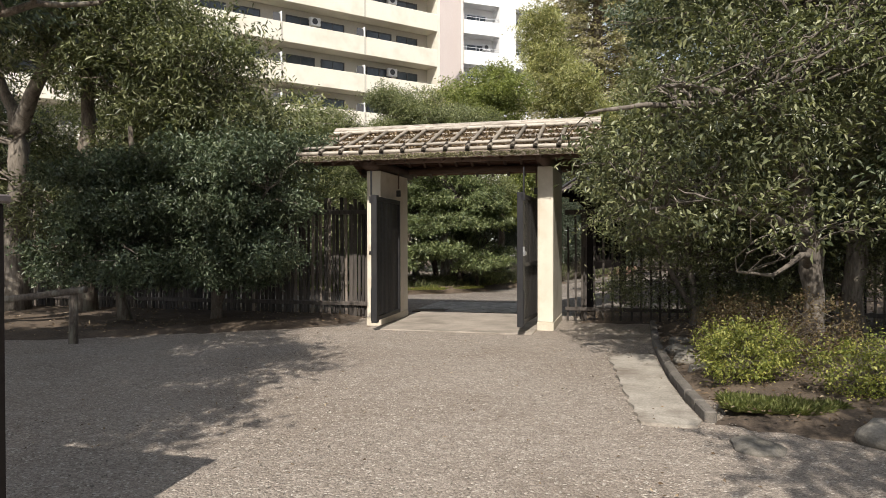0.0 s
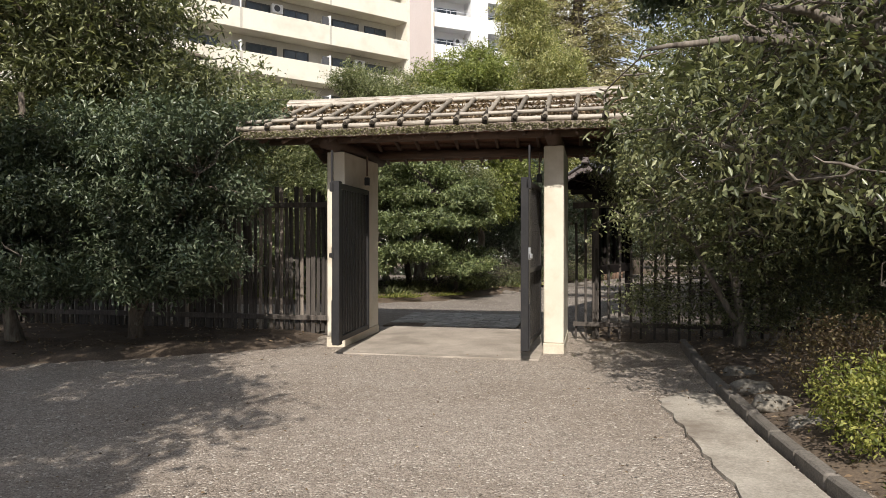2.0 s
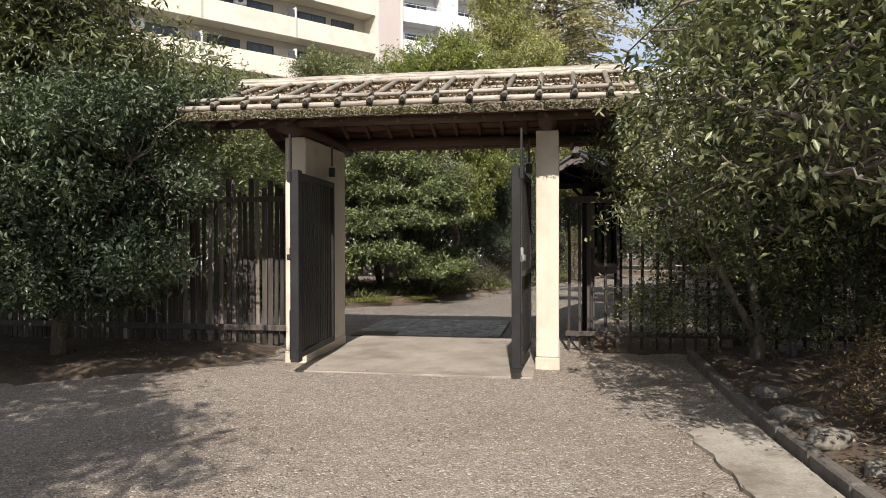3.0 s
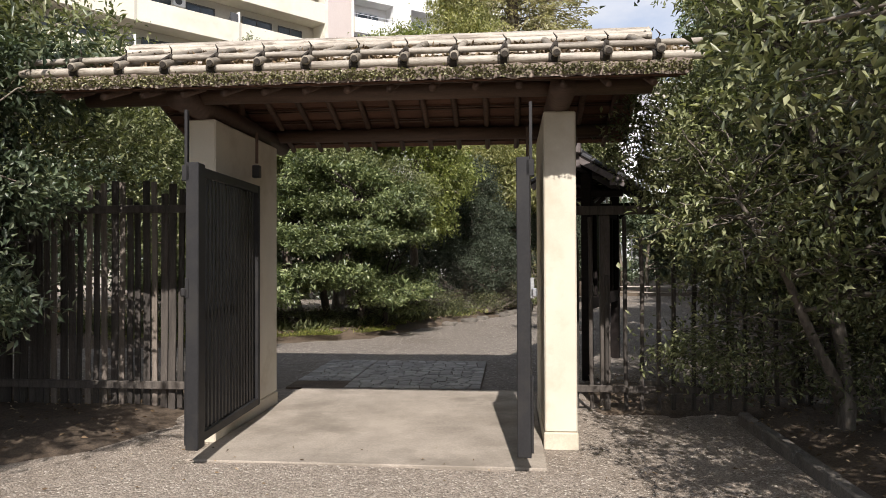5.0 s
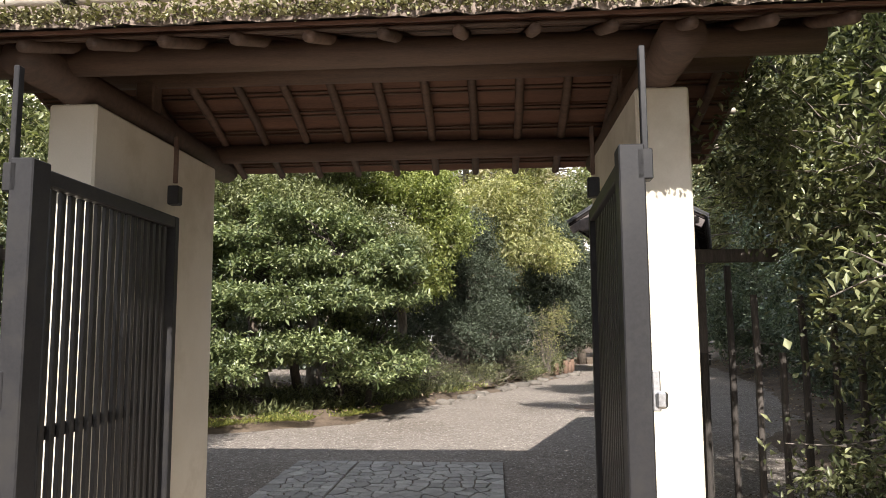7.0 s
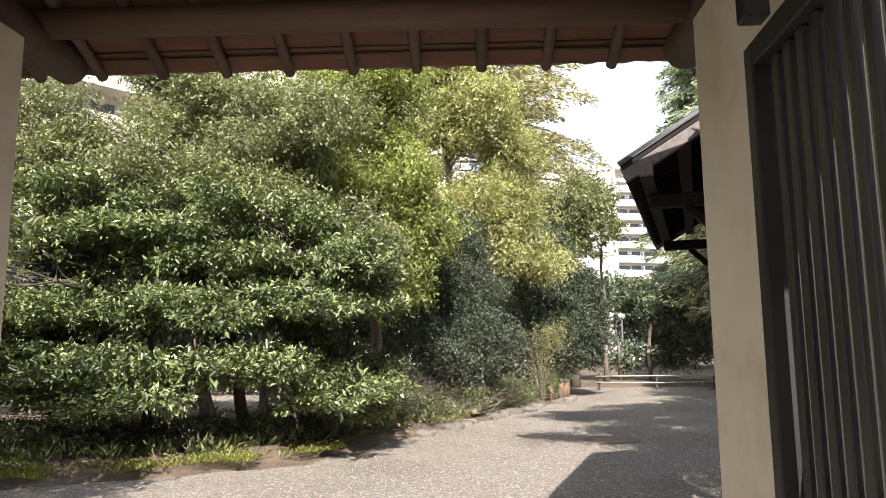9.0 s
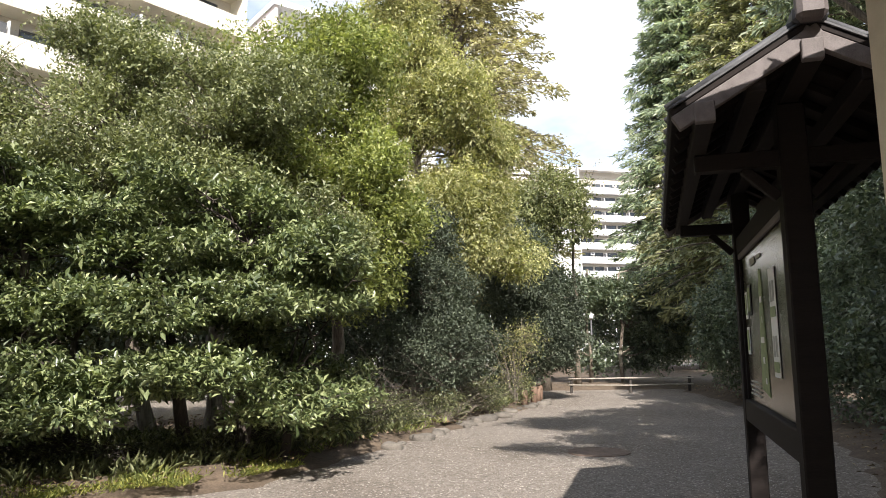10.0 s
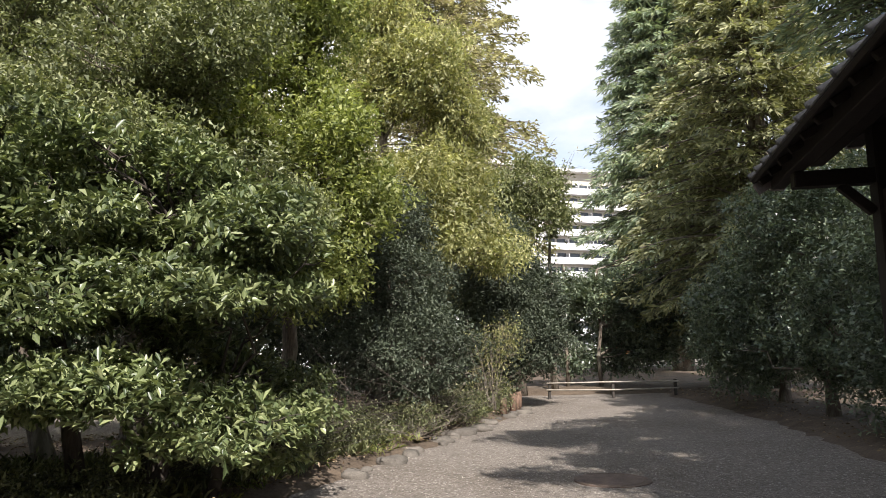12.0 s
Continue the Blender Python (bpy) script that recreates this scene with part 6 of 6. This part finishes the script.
for k, (x, y, h) in enumerate(((-0.35, 29.6, 0.34), (0.0, 30.4, 0.38), (0.16, 30.9, 0.30), (0.3, 31.4, 0.36))):
    stump = raw("log_stake", *tube([(0, 0, -0.1), (0.01, 0, h * 0.6), (0.0, 0.01, h)], [0.085, 0.08, 0.075], 10), M["rust_wood"], None, "", True)
    stump.location = (x, y, 0.05)
    tagged(stump, "short reddish log stake at the path's edge", "stake", "log stakes")

# path's other side
conifer("cedar_tree", (12.6, 51.0, 0.1), "tall blue-green cedar with drooping boughs", 34.0, 5.6, 0.5, "leaf_cedar", 71, tiers=74, per_tier=12, needles=200, low=0.06, needle=0.50, droop=0.45, width=0.065, gap=0.08)
conifer("cedar_tree", (9.4, 36.0, 0.1), "tall dark cedar with pale hanging branch tips", 19.0, 5.4, 0.4, "leaf_warm", 72, tiers=44, per_tier=11, needles=200, low=0.10, needle=0.34, droop=0.4, width=0.06)
conifer("cedar_tree", (7.6, 25.8, 0.1), "dark overhanging cedar beside the notice board", 17.0, 5.4, 0.35, "leaf_cedar", 73, tiers=40, per_tier=10, needles=150, low=0.42, needle=0.28, droop=0.35, width=0.05)
plant("evergreen_bush", (5.6, 27.0, 0.1), "large dark evergreen bushes shading the path", "bush",
      [[(5.6, 27.0, 0, 0.12), (5.6, 27.0, 3.0, 0.06)], [(6.6, 30.5, 0, 0.12), (6.6, 30.5, 3.0, 0.06)]],
      [(5.8, 26.0, 2.0, 1.6, 1.6, 1.6), (6.2, 28.5, 2.4, 1.5, 1.7, 1.8), (6.4, 26.8, 3.9, 1.6, 1.7, 1.3), (6.6, 31.5, 2.2, 1.4, 1.8, 1.9), (5.2, 23.6, 1.4, 1.4, 1.4, 1.2), (5.6, 23.8, 2.9, 1.5, 1.5, 1.2), (6.2, 28.4, 4.0, 1.6, 1.6, 1.1), (5.0, 29.6, 1.8, 1.0, 1.2, 1.4)],
      "leaf_shade", 11000, 14, 0.10, 0.042, 74, spread=0.22, twigs=60, simple=True)
plant("evergreen_bush", (4.0, 20.6, 0.1), "dark evergreen bushes behind the notice board", "bush",
      [[(4.0, 20.6, 0, 0.12), (4.0, 20.6, 3.0, 0.06)], [(3.4, 17.6, 0, 0.1), (3.3, 17.6, 3.0, 0.06)]],
      [(4.2, 20.6, 1.6, 1.3, 1.5, 1.4), (4.4, 20.8, 3.3, 1.5, 1.5, 1.2), (3.2, 17.8, 3.4, 1.4, 1.5, 1.2), (3.0, 17.2, 1.6, 0.9, 1.1, 1.2)],
      "leaf_shade", 5200, 14, 0.10, 0.040, 75, spread=0.24, twigs=60, simple=True)
plant("broadleaf_tree", (2.6, 16.0, 0.1), "evergreen tree behind the thin pickets", "tree",
      [[(2.6, 16.0, 0, 0.12), (2.5, 15.9, 2.5, 0.09), (2.4, 15.8, 5.0, 0.04)]],
      [(2.2, 15.6, 4.4, 1.6, 1.2, 1.0), (1.2, 15.0, 3.3, 1.0, 0.7, 0.6), (3.4, 15.8, 5.6, 1.8, 1.4, 1.2), (2.6, 15.2, 2.2, 1.1, 0.8, 0.8), (4.2, 15.4, 3.6, 1.5, 1.0, 1.0)],
      "leaf_mid", 2000, 14, 0.11, 0.036, 76, spread=0.24, twigs=70)
plant("evergreen_bush", (4.0, 38.5, 0.1), "small slender trees and shrubs beyond the barrier", "bush",
      [[(2.6, 38.0, 0, 0.07), (2.6, 38.0, 4.0, 0.04)], [(3.3, 38.6, 0, 0.07), (3.3, 38.6, 4.4, 0.04)], [(4.4, 38.2, 0, 0.07), (4.4, 38.2, 4.2, 0.04)]],
      [(3.0, 38.2, 3.4, 1.3, 0.8, 0.8), (4.8, 38.2, 3.1, 1.3, 0.8, 0.9), (7.4, 38.6, 3.0, 1.4, 0.8, 1.6), (5.6, 39, 1.8, 1.2, 0.6, 1.0), (6.2, 38.0, 2.4, 1.4, 0.9, 1.6), (2.2, 38.4, 2.2, 0.5, 0.6, 1.2), (1.0, 39, 1.8, 1.2, 0.8, 1.2), (4.5, 38.8, 1.0, 2.6, 0.5, 0.5)],
      "leaf_shade", 3400, 13, 0.15, 0.06, 77, spread=0.26, twigs=50, simple=True)

# trees behind the start of the walk, which shade the gravel there
plant("evergreen_tree", (-7.0, 0.5, 0), "broad evergreen tree beside the start of the path", "tree",
      [[(-7.0, 0.5, 0, 0.2), (-6.9, 0.4, 3.0, 0.15), (-6.6, 0.2, 5.5, 0.06)]],
      [(-6.4, 1.2, 5.2, 2.2, 1.8, 0.8), (-4.4, 0.4, 5.2, 1.4, 1.3, 0.5), (-8.4, 2.6, 4.8, 2.0, 1.8, 0.9), (-5.2, 2.6, 5.6, 1.5, 1.5, 0.5), (-3.6, -0.9, 5.4, 1.0, 1.1, 0.4), (-3.9, 2.0, 5.6, 0.9, 1.0, 0.4), (-7.2, 3.6, 5.4, 1.6, 1.2, 0.5), (-6.8, -1.2, 6.4, 2.2, 1.8, 0.9)],
      "leaf_dark", 3900, 13, 0.15, 0.06, 81, spread=0.36, twigs=30, simple=True)
plant("evergreen_tree", (5.2, 1.0, 0), "evergreen tree standing by the start of the path", "tree",
      [[(5.2, 1.0, 0, 0.2), (5.1, 0.9, 3.0, 0.15), (4.9, 0.8, 5.5, 0.06)]],
      [(4.8, 1.0, 4.8, 2.0, 1.8, 1.0), (3.2, 0.6, 5.2, 1.0, 1.0, 0.6), (6.2, 2.6, 4.0, 1.8, 1.6, 1.1), (7.5, 5.0, 4.0, 2.0, 1.8, 1.4), (2.2, -0.4, 5.3, 1.0, 0.9, 0.35), (3.4, -1.2, 5.6, 1.2, 1.0, 0.4), (1.0, 4.9, 4.9, 0.5, 0.6, 0.2)],
      "leaf_dark", 1900, 12, 0.15, 0.055, 82, spread=0.36, twigs=30, simple=True)

plant("evergreen_tree", (3.9, 19.2, 0.1), "tall dark evergreen whose crown overhangs the path", "tree",
      [[(3.9, 19.2, 0, 0.2), (3.8, 19.3, 3.5, 0.16), (3.5, 19.8, 7.0, 0.07)], [(3.8, 19.3, 4.0, 0.09), (2.6, 20.4, 6.0, 0.04)]],
      pads(9, [(2.6, 12.6, 6.8, 1.7, 1.6, 18), (2.4, 15.6, 6.9, 1.6, 1.8, 20), (0.4, 14.8, 6.9, 1.0, 1.8, 5), (1.1, 17.8, 7.0, 1.2, 1.4, 8), (0.9, 12.2, 6.8, 1.2, 1.4, 7), (4.6, 16.0, 8.6, 2.2, 2.6, 16), (3.6, 11.0, 8.4, 2.2, 1.8, 12), (2.6, 18.4, 7.2, 1.7, 1.8, 20), (4.0, 20.6, 7.8, 1.6, 1.6, 12), (5.2, 23.4, 8.4, 1.6, 1.8, 10), (3.0, 10.6, 7.2, 1.6, 1.2, 7), (5.4, 17.0, 7.0, 1.6, 2.4, 12), (5.2, 13.6, 7.0, 1.8, 1.6, 10)], 0.62, 0.3),
      "leaf_shade", 11500, 12, 0.12, 0.05, 83, spread=0.24, twigs=90, simple=True)
plant("evergreen_hedge", (-7.0, 34.5, 0.1), "dark evergreen hedge closing the back of the garden", "hedge",
      [], [(-2.0, 34.5, 1.6, 2.0, 0.8, 1.8), (-5.5, 34.3, 1.8, 2.2, 0.8, 2.0), (-9.5, 33.5, 1.9, 2.6, 0.9, 2.1), (-14, 32, 2.0, 3.0, 1.0, 2.3), (-19, 29, 2.4, 3.5, 1.2, 2.6), (-24, 24, 2.6, 3.5, 2.0, 2.8)],
      "leaf_shade", 4200, 13, 0.22, 0.10, 84, spread=0.4, twigs=10, shell=0.7, simple=True)

# Added tree, mostly out of view: its crown shades the evergreens, fence and gravel.
plant("broadleaf_tree", (-10.8, 6.6, 0), "unseen dark tree added to shade the evergreens and fence", "tree",
      [[(-10.8, 6.6, 0, 0.24), (-10.6, 6.7, 3.5, 0.2), (-9.6, 7.0, 6.2, 0.09)], [(-10.6, 6.7, 3.0, 0.12), (-8.6, 7.6, 4.6, 0.06), (-7.0, 8.2, 4.8, 0.03)]],
      [(-9.0, 8.0, 5.0, 1.3, 0.9, 0.4), (-11.5, 7.5, 5.4, 2.0, 1.6, 0.7), (-8.2, 6.2, 6.2, 1.4, 1.2, 0.5), (-6.0, 5.3, 5.2, 1.1, 1.1, 0.35), (-7.6, 5.2, 5.4, 1.2, 1.0, 0.4), (-5.1, 6.9, 4.95, 0.75, 0.8, 0.28)],
      "leaf_dark", 1320, 12, 0.13, 0.05, 85, spread=0.34, twigs=40)

plant("bare_tree", (2.5, 37.0, 0.1), "slender tree with bare upper twigs against the sky", "tree",
      [[(2.5, 37.0, 0, 0.09), (2.5, 37.0, 3.5, 0.06), (2.5, 37.0, 6.4, 0.03)]],
      [(2.6, 36.8, 7.4, 1.1, 0.8, 1.0)], "leaf_brown", 70, 3, 0.10, 0.03, 86, spread=0.2, twigs=60, twig_r=0.012)
lamp = empty("garden_lamp", (5.0, 46.0, 0), "slim garden lamp with a white globe", "lamp")
v, f = tube([(0, 0, -0.05), (0, 0, 2.75)], [0.05, 0.04], 10)
raw("pole", v, f, M["dark_metal"], lamp, "", True)
bm = bmesh.new()
bmesh.ops.create_uvsphere(bm, u_segments=16, v_segments=10, radius=0.17, matrix=Matrix.Translation((0, 0, 2.9)))
part("globe", bm, M["render_white"], lamp, "white globe", True)

plant("tree_belt", (12.0, 60.0, 0.1), "belt of dark trees in front of the far tower block", "trees",
      [], [(2.5, 58, 3.0, 2.6, 1.2, 3.0), (6.5, 59, 3.2, 2.6, 1.2, 3.0), (10.5, 60, 3.0, 2.6, 1.2, 3.0), (14.5, 60, 3.4, 2.8, 1.2, 3.2), (19, 60, 3.6, 3.0, 1.2, 3.4), (-2.0, 58, 3.0, 2.6, 1.2, 3.0)],
      "leaf_shade", 2600, 12, 0.32, 0.15, 87, spread=0.5, twigs=10, shell=0.7, simple=True)

# ---- buildings in the distance ----
def apartment(name, corner, way, bays, bay, floors, first_rim, storey, depth, label, wall_m, rim_m, side_m, rail=False):
    """A block of flats: its front runs from corner along way (a unit vector in plan), balconies facing the viewer."""
    root = empty(name, (corner[0], corner[1], 0), label, "building")
    root.rotation_euler = (0, 0, math.atan2(way[1], way[0]))
    width = bays * bay
    top = first_rim + storey * floors + 0.6
    def p(nm, bm, mat, parent=root, label=""):
        return part(nm, bm, M[mat], parent, label)
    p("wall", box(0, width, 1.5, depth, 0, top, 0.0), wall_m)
    p("end_wall", box(-0.25, 0, 0.0, depth, 0, top + 0.4), side_m)
    p("end_wall", box(width, width + 0.25, 0.0, depth, 0, top + 0.4), side_m)
    p("roof", box(-0.4, width + 0.4, -0.2, depth + 0.2, top, top + 0.5), rim_m)
    win = None
    for k in range(floors):
        rim = first_rim + k * storey
        p("balcony", box(0, width, 0.0, 0.14, rim - 1.35, rim, 0.02), rim_m)
        p("balcony_floor", box(0, width, 0.14, 1.5, rim - 1.32, rim - 1.14), rim_m)
        if rail:
            p("balcony_rail", box(0, width, 0.04, 0.08, rim + 0.28, rim + 0.33), "alu")
            for j in range(bays * 3):
                p("baluster", box(bay / 3 * j, bay / 3 * j + 0.04, 0.04, 0.08, rim, rim + 0.28), "alu")
        for j in range(bays):
            x = j * bay
            if rail and k == 0:
                p("pier", box(x + 3.9, x + bay + 0.5, -0.03, 1.5, 0, top), rim_m)
            p("partition", box(x + 0.02, x + 0.10, 0.16, 1.5, rim - 1.13, rim + 0.75), "render_white")
            p("balcony_joint", box(x - 0.06, x + 0.10, -0.012, 0.0, rim - 1.35, rim - 0.02), "render_grey")
            if j:
                p("partition_rail", box(x - 0.55, x - 0.05, 0.16, 0.20, rim - 0.9, rim + 0.6), "dark_metal")
            for dx, w in ((0.9, 2.2), (3.6, 1.9)):
                if dx + w < bay:
                    if win is None or abs(win[1] - w) > 0.01:
                        bm = box(0, w, 1.44, 1.49, -1.0, 0.95)
                        f1 = p("window", bm, "window")
                        f1.location = (x + dx, 0, rim)
                        fr = box(0, w, 1.40, 1.47, 0.93, 1.0)
                        box(0, 0.07, 1.40, 1.47, -1.0, 0.93, 0, fr)
                        box(w - 0.07, w, 1.40, 1.47, -1.0, 0.93, 0, fr)
                        box(w / 2 - 0.04, w / 2 + 0.04, 1.40, 1.47, -1.0, 0.93, 0, fr)
                        part("frame", fr, M["dark_metal" if not rail else "alu"], f1)
                        win = (f1, w)
                    else:
                        q = new("window", win[0].data)
                        q.parent, q.location = root, (x + dx, 0, rim)
                        q2 = new("frame", win[0].children[0].data)
                        q2.parent = q
            if (j + k) % 2 == 0:
                ac = p("air_conditioner", box(x + 2.6, x + 3.4, 1.0, 1.35, rim + 0.45, rim + 1.05, 0.03), "render_white")
                bm = bmesh.new()
                bmesh.ops.create_circle(bm, cap_ends=True, segments=20, radius=0.22, matrix=Matrix.Translation((x + 2.95, 0.99, rim + 0.75)) @ Matrix.Rotation(radians(90), 4, "X"))
                part("fan_grille", bm, M["dark_metal"], ac)
    return root


a = Vector((0.652, 0.758)).normalized()
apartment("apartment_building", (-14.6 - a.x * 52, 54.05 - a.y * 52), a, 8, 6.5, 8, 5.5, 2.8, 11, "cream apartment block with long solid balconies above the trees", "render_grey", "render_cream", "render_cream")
apartment("apartment_building", (-15.3, 66.3), Vector((0.80, 0.60)), 3, 5.2, 7, 8.2, 2.95, 12, "white apartment block with railed balconies", "render_white", "render_white", "render_pink", True)
apartment("apartment_building", (1.6, 80.0), Vector((0.92, 0.39)), 2, 5.6, 5, 4.5, 2.95, 10, "white apartment block half hidden by the tall conifer", "render_white", "render_white", "render_white", True)
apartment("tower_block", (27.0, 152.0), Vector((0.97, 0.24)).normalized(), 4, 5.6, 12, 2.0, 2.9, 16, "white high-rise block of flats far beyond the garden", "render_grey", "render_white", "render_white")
ob = empty("orange_building", (26.4, 104, 0), "orange-clad building beyond the trees", "building")
part("wall", box(0, 7, 0, 8, 0, 12.5, 0.05), M["orange"], ob)
for k in range(4):
    for j in range(2):
        part("window", box(0.8 + 3 * j, 2.2 + 3 * j, -0.05, 0.02, 1.2 + 2.9 * k, 2.7 + 2.9 * k), M["window"], ob)
part("roof", box(-0.2, 7.2, -0.2, 8.2, 12.5, 12.8), M["asphalt"], ob)

# ---- crazy paving beyond the threshold ----
def clip(poly, a, b):
    """The part of a convex polygon nearer to a than to b."""
    mx, my, nx, ny = (a[0] + b[0]) / 2, (a[1] + b[1]) / 2, b[0] - a[0], b[1] - a[1]
    out = []
    for i in range(len(poly)):
        p, q = poly[i], poly[(i + 1) % len(poly)]
        dp, dq = (p[0] - mx) * nx + (p[1] - my) * ny, (q[0] - mx) * nx + (q[1] - my) * ny
        if dp <= 0:
            out.append(p)
        if dp * dq < 0:
            s = dp / (dp - dq)
            out.append((p[0] + (q[0] - p[0]) * s, p[1] + (q[1] - p[1]) * s))
    return out


def paving(x0, x1, y0, y1, n, seed, parent, gap=0.011):
    pr = random.Random(seed)
    seeds = []
    nx = max(1, round(math.sqrt(n * (x1 - x0) / (y1 - y0))))
    ny = max(1, round(n / nx))
    for j in range(ny):
        for i in range(nx):
            seeds.append((x0 + (x1 - x0) * (i + 0.5 + pr.uniform(-0.4, 0.4)) / nx, y0 + (y1 - y0) * (j + 0.5 + pr.uniform(-0.4, 0.4)) / ny))
    for a in seeds:
        poly = [(x0, y0), (x1, y0), (x1, y1), (x0, y1)]
        for b in seeds:
            if b is not a and abs(b[0] - a[0]) < 1.4 and abs(b[1] - a[1]) < 1.4:
                poly = clip(poly, a, b)
        if len(poly) < 3:
            continue
        cx, cy = sum(p[0] for p in poly) / len(poly), sum(p[1] for p in poly) / len(poly)
        ring = []
        for p in poly:
            d = math.hypot(p[0] - cx, p[1] - cy)
            k = max(0.3, (d - gap * 1.3) / d)
            ring.append((cx + (p[0] - cx) * k, cy + (p[1] - cy) * k))
        h = 0.022 + pr.uniform(-0.004, 0.004)
        m = len(ring)
        v = [(px - cx, py - cy, -0.04) for px, py in ring] + [(px - cx, py - cy, h - 0.006) for px, py in ring] + [((px - cx) * 0.95, (py - cy) * 0.95, h) for px, py in ring]
        f = [tuple(range(2 * m, 3 * m))]
        for i in range(m):
            j = (i + 1) % m
            f += [(i, j, m + j, m + i), (m + i, m + j, 2 * m + j, 2 * m + i)]
        o = raw("flagstone", v, f, M["flag"], parent)
        o.location = (cx, cy, 0)


pav = part("pavement", box(-4.45, -2.08, 14.395, 16.66, -0.06, 0.009), M["soil"])
tagged(pav, "crazy paving of grey flagstones just beyond the gate", "pavement", "", "structure")
paving(-3.74, -2.085, 14.40, 16.65, 150, 5, pav, 0.008)
paving(-4.45, -3.75, 14.85, 16.65, 62, 6, pav, 0.008)
